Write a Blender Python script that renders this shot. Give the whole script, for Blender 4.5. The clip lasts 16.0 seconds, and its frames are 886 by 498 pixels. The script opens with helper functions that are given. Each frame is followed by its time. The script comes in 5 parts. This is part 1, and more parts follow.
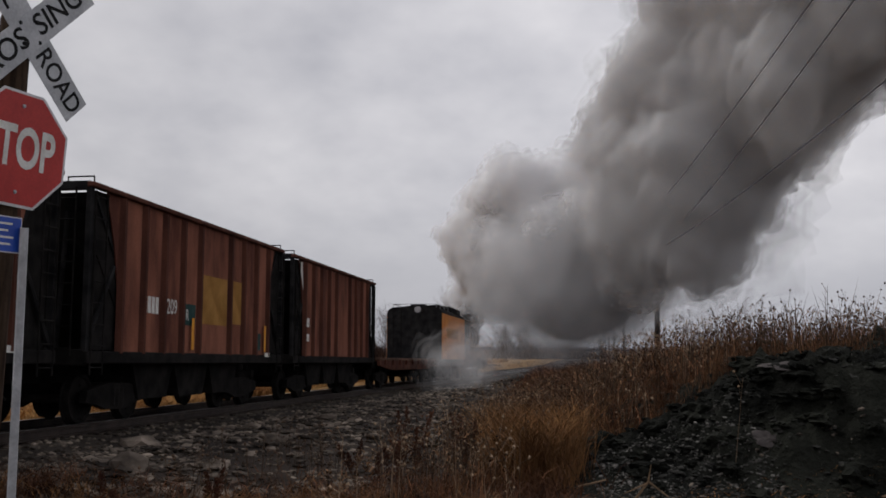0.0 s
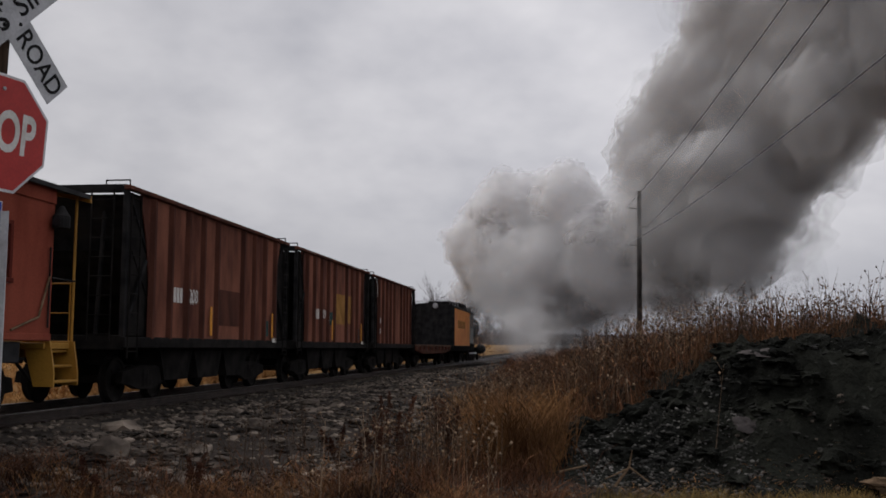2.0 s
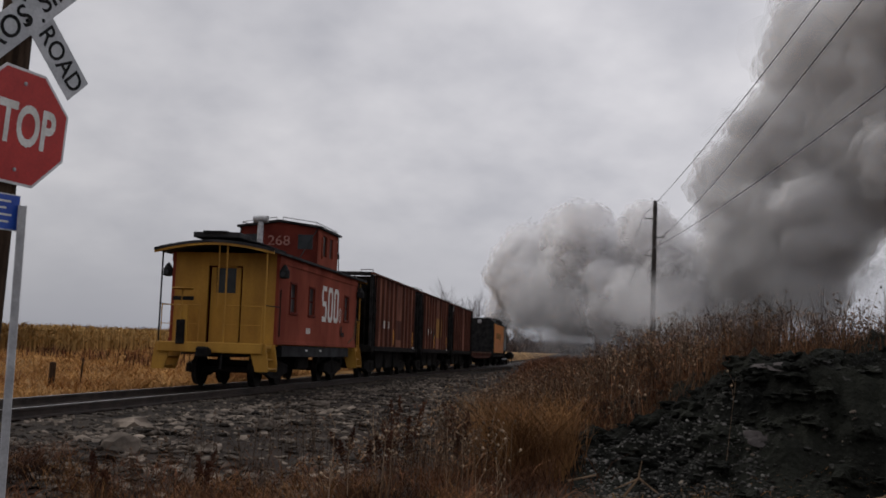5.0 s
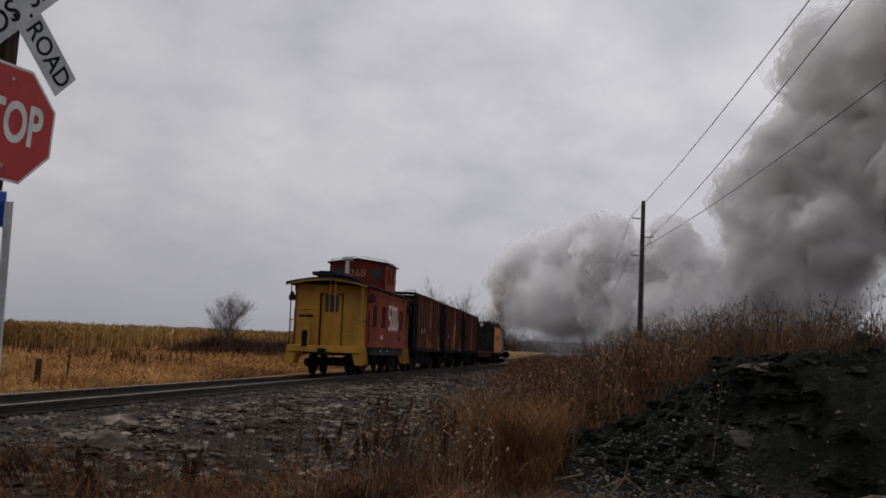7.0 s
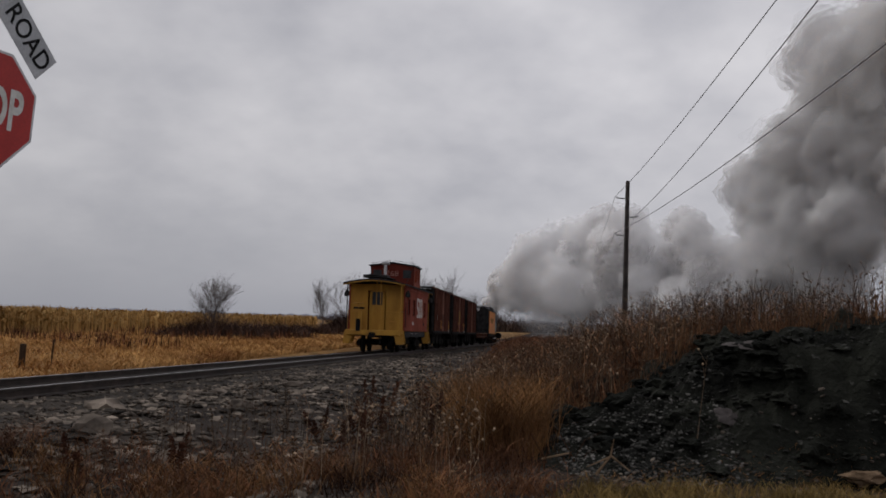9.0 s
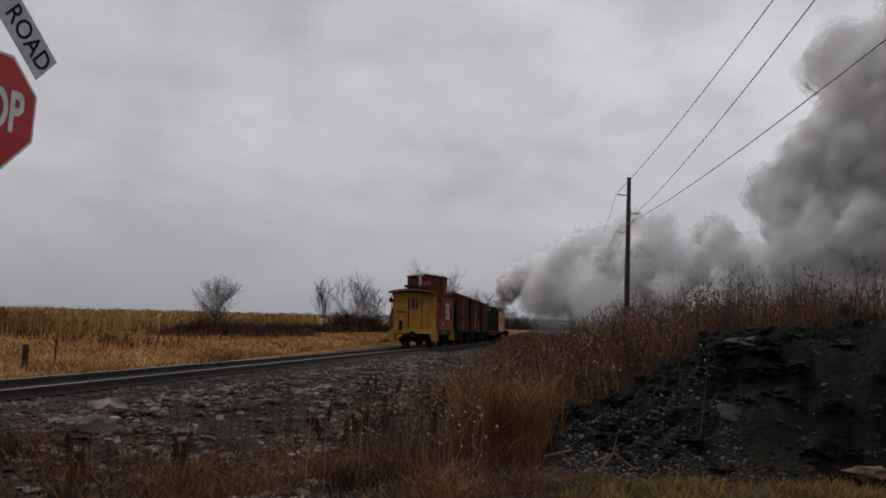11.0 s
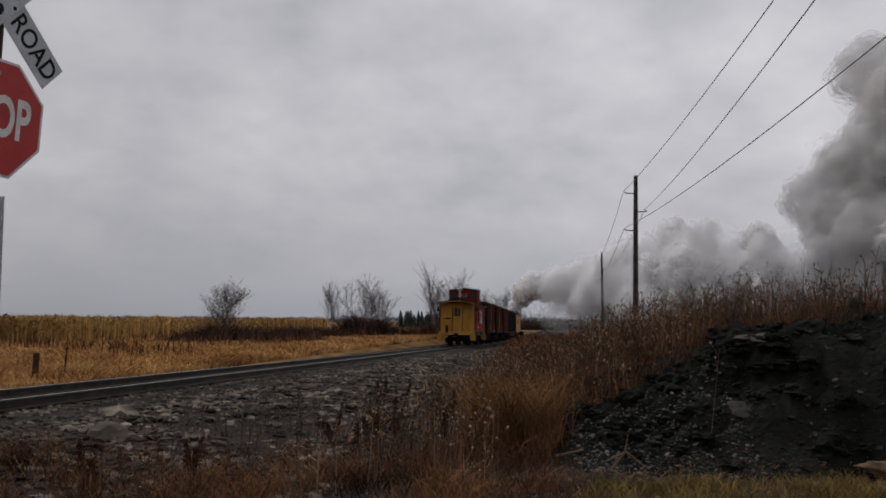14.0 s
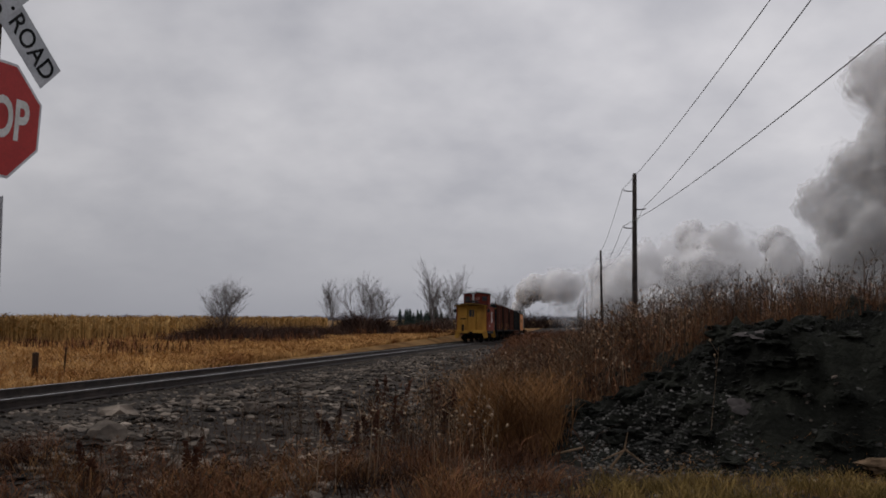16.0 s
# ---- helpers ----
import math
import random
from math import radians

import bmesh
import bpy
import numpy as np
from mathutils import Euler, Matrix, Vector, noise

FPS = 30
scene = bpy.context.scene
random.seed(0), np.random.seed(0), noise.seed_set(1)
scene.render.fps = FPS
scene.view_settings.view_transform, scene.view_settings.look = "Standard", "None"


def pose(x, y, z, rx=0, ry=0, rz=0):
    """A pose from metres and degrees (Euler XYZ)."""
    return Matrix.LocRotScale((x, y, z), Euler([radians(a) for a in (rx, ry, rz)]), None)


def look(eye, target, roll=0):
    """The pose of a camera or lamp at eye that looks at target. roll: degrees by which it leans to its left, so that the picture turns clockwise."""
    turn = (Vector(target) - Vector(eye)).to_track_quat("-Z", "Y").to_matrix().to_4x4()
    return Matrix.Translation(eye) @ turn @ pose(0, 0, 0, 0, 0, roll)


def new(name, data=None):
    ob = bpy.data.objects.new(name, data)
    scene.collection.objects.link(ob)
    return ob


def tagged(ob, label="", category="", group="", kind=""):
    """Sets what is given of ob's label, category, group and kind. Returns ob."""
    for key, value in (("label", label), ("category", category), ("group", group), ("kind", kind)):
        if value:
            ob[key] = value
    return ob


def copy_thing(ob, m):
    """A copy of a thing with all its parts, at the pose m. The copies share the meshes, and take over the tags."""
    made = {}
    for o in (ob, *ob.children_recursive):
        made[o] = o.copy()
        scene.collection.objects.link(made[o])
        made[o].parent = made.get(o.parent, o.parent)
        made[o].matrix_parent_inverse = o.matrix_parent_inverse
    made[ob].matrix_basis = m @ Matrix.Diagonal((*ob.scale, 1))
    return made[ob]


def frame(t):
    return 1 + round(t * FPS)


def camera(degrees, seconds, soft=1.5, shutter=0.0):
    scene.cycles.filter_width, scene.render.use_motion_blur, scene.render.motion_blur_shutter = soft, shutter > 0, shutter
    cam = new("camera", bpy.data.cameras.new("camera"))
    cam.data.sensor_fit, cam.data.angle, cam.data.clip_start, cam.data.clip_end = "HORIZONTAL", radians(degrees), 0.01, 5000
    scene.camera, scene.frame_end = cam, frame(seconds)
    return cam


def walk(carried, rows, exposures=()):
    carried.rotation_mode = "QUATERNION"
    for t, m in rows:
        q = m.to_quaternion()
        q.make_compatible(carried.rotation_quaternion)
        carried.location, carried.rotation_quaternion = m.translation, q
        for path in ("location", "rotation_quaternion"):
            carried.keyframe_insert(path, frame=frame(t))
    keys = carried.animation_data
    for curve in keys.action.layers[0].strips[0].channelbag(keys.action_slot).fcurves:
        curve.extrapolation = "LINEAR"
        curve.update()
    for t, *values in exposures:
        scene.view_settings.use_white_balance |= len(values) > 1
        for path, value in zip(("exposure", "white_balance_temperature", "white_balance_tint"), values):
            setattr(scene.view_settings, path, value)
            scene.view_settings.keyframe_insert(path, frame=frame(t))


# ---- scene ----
# ---------- camera: hand-held on one spot, eye 1.6 m over the verge ----------
EYE = (0.0, 0.0, 1.6)
cam = camera(47.6, 16.0, soft=1.7)
TURN = [(0, 0.01, 5.70, -0.01), (0.5, -1.61, 5.57, -0.27), (1, -2.45, 5.52, 0.20), (1.5, -2.00, 5.30, 0.36), (2, -0.96, 4.89, -0.23), (2.5, 0.15, 4.66, -0.54), (3, 0.26, 4.74, -0.83), (3.5, 0.12, 5.14, -0.72), (4, 0.17, 5.17, -1.10), (6.5, -0.81, 5.15, -2.30), (7, -0.97, 5.12, -2.04), (7.5, -0.94, 5.23, -2.03), (8, -1.11, 5.02, -1.66), (8.5, -1.50, 4.61, -1.56), (9, -1.78, 4.08, -1.52), (11.5, -1.54, 3.88, -0.86), (12, -1.88, 3.41, -0.14), (12.5, -1.72, 3.35, -0.55), (13, -1.54, 3.60, -0.55), (13.5, -1.38, 3.72, -0.48), (14, -1.16, 4.04, -0.19), (14.5, -1.23, 4.05, -0.04), (15, -1.35, 3.97, 0.17), (15.5, -1.28, 3.95, 0.01), (16, -1.20, 3.95, 0.00)]
walk(cam, [(t, pose(*EYE, 90 + p, r, y)) for t, y, p, r in TURN], exposures=((0.0, 0.14), (3.5, 0.14), (7.0, 0.02), (16.0, -0.04)))

# ---------- overcast sky, one broad weak sun ----------
SUN_EL, SUN_AZ = 48.0, -60.0


def build_sky():
    w = bpy.data.worlds.new("overcast_sky")
    scene.world = w
    w.use_nodes = True
    nt = w.node_tree
    nt.nodes.clear()
    n, l = nt.nodes.new, nt.links.new
    out, bg = n("ShaderNodeOutputWorld"), n("ShaderNodeBackground")
    sky = n("ShaderNodeTexSky")
    sky.sky_type, sky.sun_disc = "NISHITA", False
    sky.sun_elevation, sky.sun_rotation = radians(SUN_EL), radians(SUN_AZ)
    sky.air_density, sky.dust_density = 1.0, 4.0
    grey = n("ShaderNodeHueSaturation")
    grey.inputs["Saturation"].default_value = 0.25
    grey.inputs["Value"].default_value = 0.02
    tc, sep = n("ShaderNodeTexCoord"), n("ShaderNodeSeparateXYZ")
    l(tc.outputs["Generated"], sep.inputs[0])
    # cloud deck seen in perspective: direction divided by its height
    up = n("ShaderNodeMath")
    up.operation = "ADD"
    l(sep.outputs[2], up.inputs[0])
    up.inputs[1].default_value = 0.5
    top = n("ShaderNodeMath")
    top.operation = "MAXIMUM"
    l(up.outputs[0], top.inputs[0])
    top.inputs[1].default_value = 0.05
    div = n("ShaderNodeVectorMath")
    div.operation = "DIVIDE"
    comb = n("ShaderNodeCombineXYZ")
    for i in range(3):
        l(top.outputs[0], comb.inputs[i])
    l(tc.outputs["Generated"], div.inputs[0])
    l(comb.outputs[0], div.inputs[1])
    n1, n2 = n("ShaderNodeTexNoise"), n("ShaderNodeTexNoise")
    for k, sc, det in ((n1, 2.6, 4.0), (n2, 7.5, 5.0)):
        k.inputs["Scale"].default_value, k.inputs["Detail"].default_value = sc, det
        k.inputs["Roughness"].default_value = 0.55
        l(div.outputs[0], k.inputs["Vector"])
    mix = n("ShaderNodeMix")
    mix.data_type = "FLOAT"
    mix.inputs["Factor"].default_value = 0.3
    l(n1.outputs["Fac"], mix.inputs[2])
    l(n2.outputs["Fac"], mix.inputs[3])
    ramp = n("ShaderNodeValToRGB")
    e = ramp.color_ramp.elements
    e[0].position, e[0].color = 0.36, (0.36, 0.358, 0.395, 1)
    e[1].position, e[1].color = 0.64, (0.575, 0.562, 0.588, 1)
    l(mix.outputs[0], ramp.inputs[0])
    # thicker, bluer air towards the horizon
    hz = n("ShaderNodeMapRange")
    hz.inputs["From Min"].default_value, hz.inputs["From Max"].default_value = 0.0, 0.16
    l(sep.outputs[2], hz.inputs["Value"])
    low = n("ShaderNodeMix")
    low.data_type = "RGBA"
    low.inputs[6].default_value = (0.34, 0.345, 0.385, 1)
    l(hz.outputs["Result"], low.inputs["Factor"])
    l(ramp.outputs[0], low.inputs[7])
    add = n("ShaderNodeMix")
    add.data_type, add.blend_type = "RGBA", "ADD"
    add.inputs["Factor"].default_value = 1.0
    l(sky.outputs[0], grey.inputs["Color"])
    l(low.outputs[2], add.inputs[6])
    l(grey.outputs[0], add.inputs[7])
    # the deck is thicker towards the west
    we = n("ShaderNodeMapRange")
    we.inputs["From Min"].default_value, we.inputs["From Max"].default_value = -0.55, 0.15
    we.inputs["To Min"].default_value, we.inputs["To Max"].default_value = 0.76, 1.04
    l(sep.outputs[0], we.inputs["Value"])
    dim = n("ShaderNodeVectorMath")
    dim.operation = "SCALE"
    l(add.outputs[2], dim.inputs[0])
    l(we.outputs["Result"], dim.inputs["Scale"])
    l(dim.outputs[0], bg.inputs["Color"])
    bg.inputs["Strength"].default_value = 1.0
    l(bg.outputs[0], out.inputs[0])
    lamp = bpy.data.lights.new("sun", "SUN")
    lamp.energy, lamp.angle, lamp.color = 0.95, radians(30), (1.0, 0.97, 0.93)
    sun = new("sun", lamp)
    a, b = radians(SUN_AZ), radians(SUN_EL)
    way = Vector((math.sin(a) * math.cos(b), math.cos(a) * math.cos(b), math.sin(b)))
    sun.matrix_world = look(tuple(way * 50), (0, 0, 0))


build_sky()
scene.cycles.transparent_max_bounces = 160


# ---------- materials ----------
def material(name, dark, light, scale=3.0, fine=40.0, rough=0.8, metal=0.0, bump=0.3, depth=0.01, vary=0.0, island=False, wear=None, spec=0.4, lo=0.35, hi=0.65, streak=None):
    """Two-scale noise paint: dark to light at `scale`, grain at `fine`, optional wear colour, optional per-piece variation."""
    m = bpy.data.materials.new(name)
    m.use_nodes = True
    nt = m.node_tree
    nt.nodes.clear()
    n, l = nt.nodes.new, nt.links.new
    out, bs = n("ShaderNodeOutputMaterial"), n("ShaderNodeBsdfPrincipled")
    tc = n("ShaderNodeTexCoord")
    vec = tc.outputs["Object"]
    big = n("ShaderNodeTexNoise")
    big.inputs["Scale"].default_value, big.inputs["Detail"].default_value = scale, 6.0
    small = n("ShaderNodeTexNoise")
    small.inputs["Scale"].default_value, small.inputs["Detail"].default_value = fine, 4.0
    if streak:
        mp = n("ShaderNodeMapping")
        mp.inputs["Scale"].default_value = streak
        l(vec, mp.inputs["Vector"])
        l(mp.outputs[0], big.inputs["Vector"])
    else:
        l(vec, big.inputs["Vector"])
    l(vec, small.inputs["Vector"])
    ramp = n("ShaderNodeValToRGB")
    e = ramp.color_ramp.elements
    e[0].position, e[0].color = lo, (*dark, 1)
    e[1].position, e[1].color = hi, (*light, 1)
    l(big.outputs["Fac"], ramp.inputs[0])
    col = ramp.outputs[0]
    if wear:
        wr = n("ShaderNodeValToRGB")
        wr.color_ramp.elements[0].position, wr.color_ramp.elements[1].position = wear[1], wear[1] + 0.06
        l(small.outputs["Fac"], wr.inputs[0])
        mx = n("ShaderNodeMix")
        mx.data_type = "RGBA"
        l(wr.outputs[0], mx.inputs["Factor"])
        l(col, mx.inputs[6])
        mx.inputs[7].default_value = (*wear[0], 1)
        col = mx.outputs[2]
    gr = n("ShaderNodeMapRange")
    gr.inputs["To Min"].default_value, gr.inputs["To Max"].default_value = 0.72, 1.28
    l(small.outputs["Fac"], gr.inputs["Value"])
    ml = n("ShaderNodeVectorMath")
    ml.operation = "SCALE"
    l(col, ml.inputs[0])
    l(gr.outputs["Result"], ml.inputs["Scale"])
    col = ml.outputs[0]
    if vary:
        src = n("ShaderNodeNewGeometry").outputs["Random Per Island"] if island else n("ShaderNodeObjectInfo").outputs["Random"]
        vr = n("ShaderNodeMapRange")
        vr.inputs["To Min"].default_value, vr.inputs["To Max"].default_value = 1 - vary, 1 + vary
        l(src, vr.inputs["Value"])
        m2 = n("ShaderNodeVectorMath")
        m2.operation = "SCALE"
        l(col, m2.inputs[0])
        l(vr.outputs["Result"], m2.inputs["Scale"])
        col = m2.outputs[0]
    l(col, bs.inputs["Base Color"])
    bs.inputs["Roughness"].default_value, bs.inputs["Metallic"].default_value = rough, metal
    bs.inputs["Specular IOR Level"].default_value = spec if rough < 0.8 else 0.1
    if bump:
        bp = n("ShaderNodeBump")
        bp.inputs["Strength"].default_value, bp.inputs["Distance"].default_value = bump, depth
        l(small.outputs["Fac"], bp.inputs["Height"])
        l(bp.outputs[0], bs.inputs["Normal"])
    l(bs.outputs[0], out.inputs[0])
    return m


def smoke_material(name, albedo, alpha_lo, alpha_hi, scale):
    """Dense steam and coal smoke: soft scattering surface, broken up by noise."""
    m = bpy.data.materials.new(name)
    m.use_nodes = True
    nt = m.node_tree
    nt.nodes.clear()
    n, l = nt.nodes.new, nt.links.new
    out, df, tr = n("ShaderNodeOutputMaterial"), n("ShaderNodeBsdfDiffuse"), n("ShaderNodeBsdfTranslucent")
    cl, mx, m2 = n("ShaderNodeBsdfTransparent"), n("ShaderNodeMixShader"), n("ShaderNodeMixShader")
    df.inputs[0].default_value = tr.inputs[0].default_value = (*albedo, 1)
    mx.inputs[0].default_value = 0.42
    l(df.outputs[0], mx.inputs[1])
    l(tr.outputs[0], mx.inputs[2])
    tc, nz, mr = n("ShaderNodeTexCoord"), n("ShaderNodeTexNoise"), n("ShaderNodeMapRange")
    nz.inputs["Scale"].default_value, nz.inputs["Detail"].default_value = scale, 1.5
    l(tc.outputs["Object"], nz.inputs["Vector"])
    l(nz.outputs["Fac"], mr.inputs["Value"])
    mr.clamp = True
    mr.inputs["From Min"].default_value, mr.inputs["From Max"].default_value = 0.35, 0.65
    mr.inputs["To Min"].default_value, mr.inputs["To Max"].default_value = alpha_lo, alpha_hi
    top = n("ShaderNodeMath")
    top.operation = "MAXIMUM"
    top.inputs[1].default_value = 0.0
    l(mr.outputs["Result"], top.inputs[0])
    l(top.outputs[0], m2.inputs[0])
    l(cl.outputs[0], m2.inputs[1])
    l(mx.outputs[0], m2.inputs[2])
    l(m2.outputs[0], out.inputs[0])
    return m


M = dict(
    soil=material("dark_soil", (0.012, 0.009, 0.0075), (0.042, 0.032, 0.026), 0.8, 14, 0.95, bump=0.8, depth=0.05),
    straw_ground=material("straw_ground", (0.15, 0.08, 0.03), (0.32, 0.19, 0.075), 0.25, 6, 0.95, bump=0.6, depth=0.05),
    ballast=material("ballast_bed", (0.014, 0.0115, 0.010), (0.045, 0.037, 0.031), 1.5, 18, 0.95, bump=1.0, depth=0.05),
    stone=material("broken_stone", (0.018, 0.0145, 0.0125), (0.18, 0.148, 0.12), 1.1, 25, 0.9, bump=0.6, vary=0.75, island=True),
    mound=material("mound_earth", (0.0022, 0.0026, 0.0019), (0.017, 0.018, 0.014), 1.4, 11, 0.95, bump=1.0, depth=0.09, wear=((0.05, 0.05, 0.045), 0.66)),
    crumb=material("asphalt_crumb", (0.03, 0.029, 0.027), (0.15, 0.142, 0.132), 2.0, 30, 0.95, bump=0.5, vary=0.6, island=True),
    leaf=material("dead_leaf", (0.05, 0.024, 0.014), (0.22, 0.12, 0.06), 1.6, 20, 0.9, bump=0, vary=0.6, island=True),
    clod=material("grey_clod", (0.004, 0.0042, 0.0036), (0.045, 0.044, 0.04), 0.9, 20, 0.95, bump=0.7, vary=0.6, island=True),
    slab=material("pale_slab", (0.05, 0.043, 0.042), (0.10, 0.088, 0.083), 4, 40, 0.85),
    tan_rock=material("tan_rock", (0.09, 0.06, 0.036), (0.22, 0.15, 0.095), 5, 40, 0.9),
    tie=material("creosote_timber", (0.03, 0.024, 0.02), (0.10, 0.085, 0.07), 2.0, 30, 0.9, vary=0.3, streak=(1, 8, 8)),
    rail=material("rusty_rail", (0.018, 0.013, 0.011), (0.05, 0.036, 0.03), 4, 40, 0.6, 0.3),
    rail_head=material("polished_rail_head", (0.20, 0.195, 0.195), (0.34, 0.33, 0.33), 3, 60, 0.42, 0.9, bump=0.05),
    weed=material("dry_weed", (0.018, 0.0085, 0.006), (0.21, 0.092, 0.045), 0.9, 12, 0.9, bump=0, vary=0.6, island=True),
    orange_grass=material("orange_grass", (0.10, 0.048, 0.02), (0.29, 0.15, 0.06), 0.8, 20, 0.9, bump=0, vary=0.45, island=True),
    pale_stalk=material("pale_stalk", (0.14, 0.09, 0.055), (0.34, 0.25, 0.17), 2, 20, 0.9, bump=0, vary=0.5, island=True),
    dock=material("dock_seed", (0.03, 0.012, 0.008), (0.10, 0.042, 0.024), 3, 30, 0.9, bump=0, vary=0.4, island=True),
    stalk=material("dark_stalk", (0.05, 0.032, 0.022), (0.12, 0.08, 0.055), 2, 20, 0.9, bump=0, vary=0.5, island=True),
    gold_grass=material("gold_grass", (0.17, 0.068, 0.022), (0.56, 0.325, 0.12), 0.35, 2, 0.9, bump=0, vary=0.3, island=True),
    green_grass=material("olive_grass", (0.09, 0.064, 0.02), (0.26, 0.175, 0.062), 1.0, 12, 0.9, bump=0, vary=0.4, island=True),
    corn=material("dry_corn", (0.20, 0.115, 0.04), (0.46, 0.29, 0.11), 0.15, 6, 0.9, bump=0, vary=0.35, island=True),
    shrub=material("dark_brush", (0.03, 0.019, 0.016), (0.095, 0.058, 0.044), 0.6, 10, 0.9, bump=0, vary=0.5, island=True),
    bark=material("grey_bark", (0.07, 0.058, 0.056), (0.16, 0.14, 0.135), 2, 20, 0.9, bump=0.3),
    pine=material("far_conifer", (0.016, 0.026, 0.022), (0.04, 0.055, 0.045), 0.5, 4, 0.9, bump=0, vary=0.3, island=True),
    # haze of distance mixed into the wood's colour, pale and bluish
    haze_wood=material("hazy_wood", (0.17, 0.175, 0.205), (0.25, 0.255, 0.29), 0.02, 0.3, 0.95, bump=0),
    post_wood=material("weathered_post", (0.022, 0.014, 0.010), (0.065, 0.042, 0.028), 3, 40, 0.9, streak=(10, 10, 1)),
    pole_wood=material("pole_wood", (0.03, 0.026, 0.024), (0.07, 0.06, 0.055), 3, 40, 0.9),
    sign_red=material("stop_red", (0.34, 0.018, 0.016), (0.44, 0.028, 0.024), 4, 60, 0.45, bump=0.03),
    sign_white=material("sign_white", (0.52, 0.52, 0.53), (0.66, 0.66, 0.67), 5, 60, 0.5, bump=0.03),
    sign_grey=material("crossbuck_white", (0.36, 0.37, 0.39), (0.50, 0.51, 0.53), 5, 50, 0.5, bump=0.05),
    sign_blue=material("sign_blue", (0.012, 0.05, 0.30), (0.018, 0.075, 0.40), 6, 60, 0.45, bump=0.03),
    black=material("black_paint", (0.008, 0.008, 0.009), (0.026, 0.025, 0.025), 3, 40, 0.82),
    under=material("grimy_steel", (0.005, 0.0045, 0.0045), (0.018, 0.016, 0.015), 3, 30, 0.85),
    galv=material("galvanised_steel", (0.28, 0.28, 0.29), (0.48, 0.48, 0.50), 8, 60, 0.5, 0.4),
    white_post=material("chalky_post", (0.42, 0.42, 0.43), (0.62, 0.62, 0.63), 6, 50, 0.6),
    hopper=material("hopper_brown", (0.075, 0.027, 0.019), (0.23, 0.092, 0.059), 1.1, 26, 0.8, wear=((0.10, 0.05, 0.03), 0.66), streak=(1, 1.6, 0.5), vary=0.22),
    hopper_dark=material("hopper_rust", (0.05, 0.02, 0.015), (0.11, 0.042, 0.028), 1.5, 26, 0.85, streak=(1, 1.6, 0.5)),
    patch=material("yellow_patch", (0.24, 0.12, 0.03), (0.38, 0.20, 0.06), 2, 30, 0.8),
    teal=material("teal_patch", (0.02, 0.05, 0.05), (0.035, 0.075, 0.07), 4, 30, 0.8),
    bar_yellow=material("bright_yellow", (0.60, 0.24, 0.01), (0.75, 0.32, 0.02), 4, 40, 0.6),
    caboose_red=material("caboose_red", (0.16, 0.034, 0.020), (0.27, 0.068, 0.042), 0.9, 30, 0.82, wear=((0.12, 0.03, 0.02), 0.68), streak=(1, 1.5, 0.6)),
    caboose_dark=material("cupola_red", (0.075, 0.013, 0.009), (0.125, 0.024, 0.016), 1.5, 30, 0.82),
    caboose_yellow=material("caboose_yellow", (0.25, 0.12, 0.012), (0.42, 0.22, 0.028), 1.0, 30, 0.7, wear=((0.22, 0.12, 0.02), 0.67), streak=(1.5, 1, 0.5)),
    roof=material("tarred_roof", (0.018, 0.018, 0.019), (0.045, 0.045, 0.047), 2, 30, 0.8),
    window_glass=material("dusty_glass", (0.006, 0.008, 0.010), (0.018, 0.022, 0.026), 3, 20, 0.3, bump=0, spec=0.3),
    faded_letter=material("faded_letter", (0.20, 0.075, 0.06), (0.36, 0.20, 0.17), 6, 40, 0.8, bump=0.05),
    lettering=material("letter_white", (0.55, 0.54, 0.50), (0.72, 0.71, 0.68), 6, 40, 0.7, bump=0.05),
    tender_orange=material("tender_orange", (0.72, 0.24, 0.045), (0.85, 0.34, 0.08), 1.5, 30, 0.6),
    cab_grey=material("cab_grey", (0.16, 0.17, 0.17), (0.28, 0.29, 0.29), 2, 30, 0.6),
    deck=material("flatcar_deck", (0.06, 0.035, 0.025), (0.15, 0.085, 0.06), 2, 30, 0.9),
    wire=material("wire", (0.09, 0.09, 0.095), (0.13, 0.13, 0.135), 2, 10, 0.6, bump=0),
    smoke_column=smoke_material("coal_smoke", (0.82, 0.815, 0.82), 0.06, 0.24, 1.2),
    smoke_old=smoke_material("thinning_smoke", (0.90, 0.897, 0.90), 0.03, 0.15, 1.2),
    smoke_soot=smoke_material("soot_haze", (0.78, 0.775, 0.775), 0.01, 0.05, 1.3),
    smoke_core=smoke_material("dense_smoke", (0.93, 0.925, 0.93), 1.0, 1.0, 1.2),
    smoke_fringe=smoke_material("smoke_fringe", (0.94, 0.935, 0.94), 0.04, 0.28, 1.4),
    smoke_white=smoke_material("pale_smoke", (0.96, 0.957, 0.965), 0.04, 0.17, 1.4),
    smoke_haze=smoke_material("smoke_haze", (0.96, 0.957, 0.965), 0.0, 0.035, 1.5),
    steam=smoke_material("thin_steam", (0.90, 0.89, 0.89), -0.01, 0.036, 1.5),
)


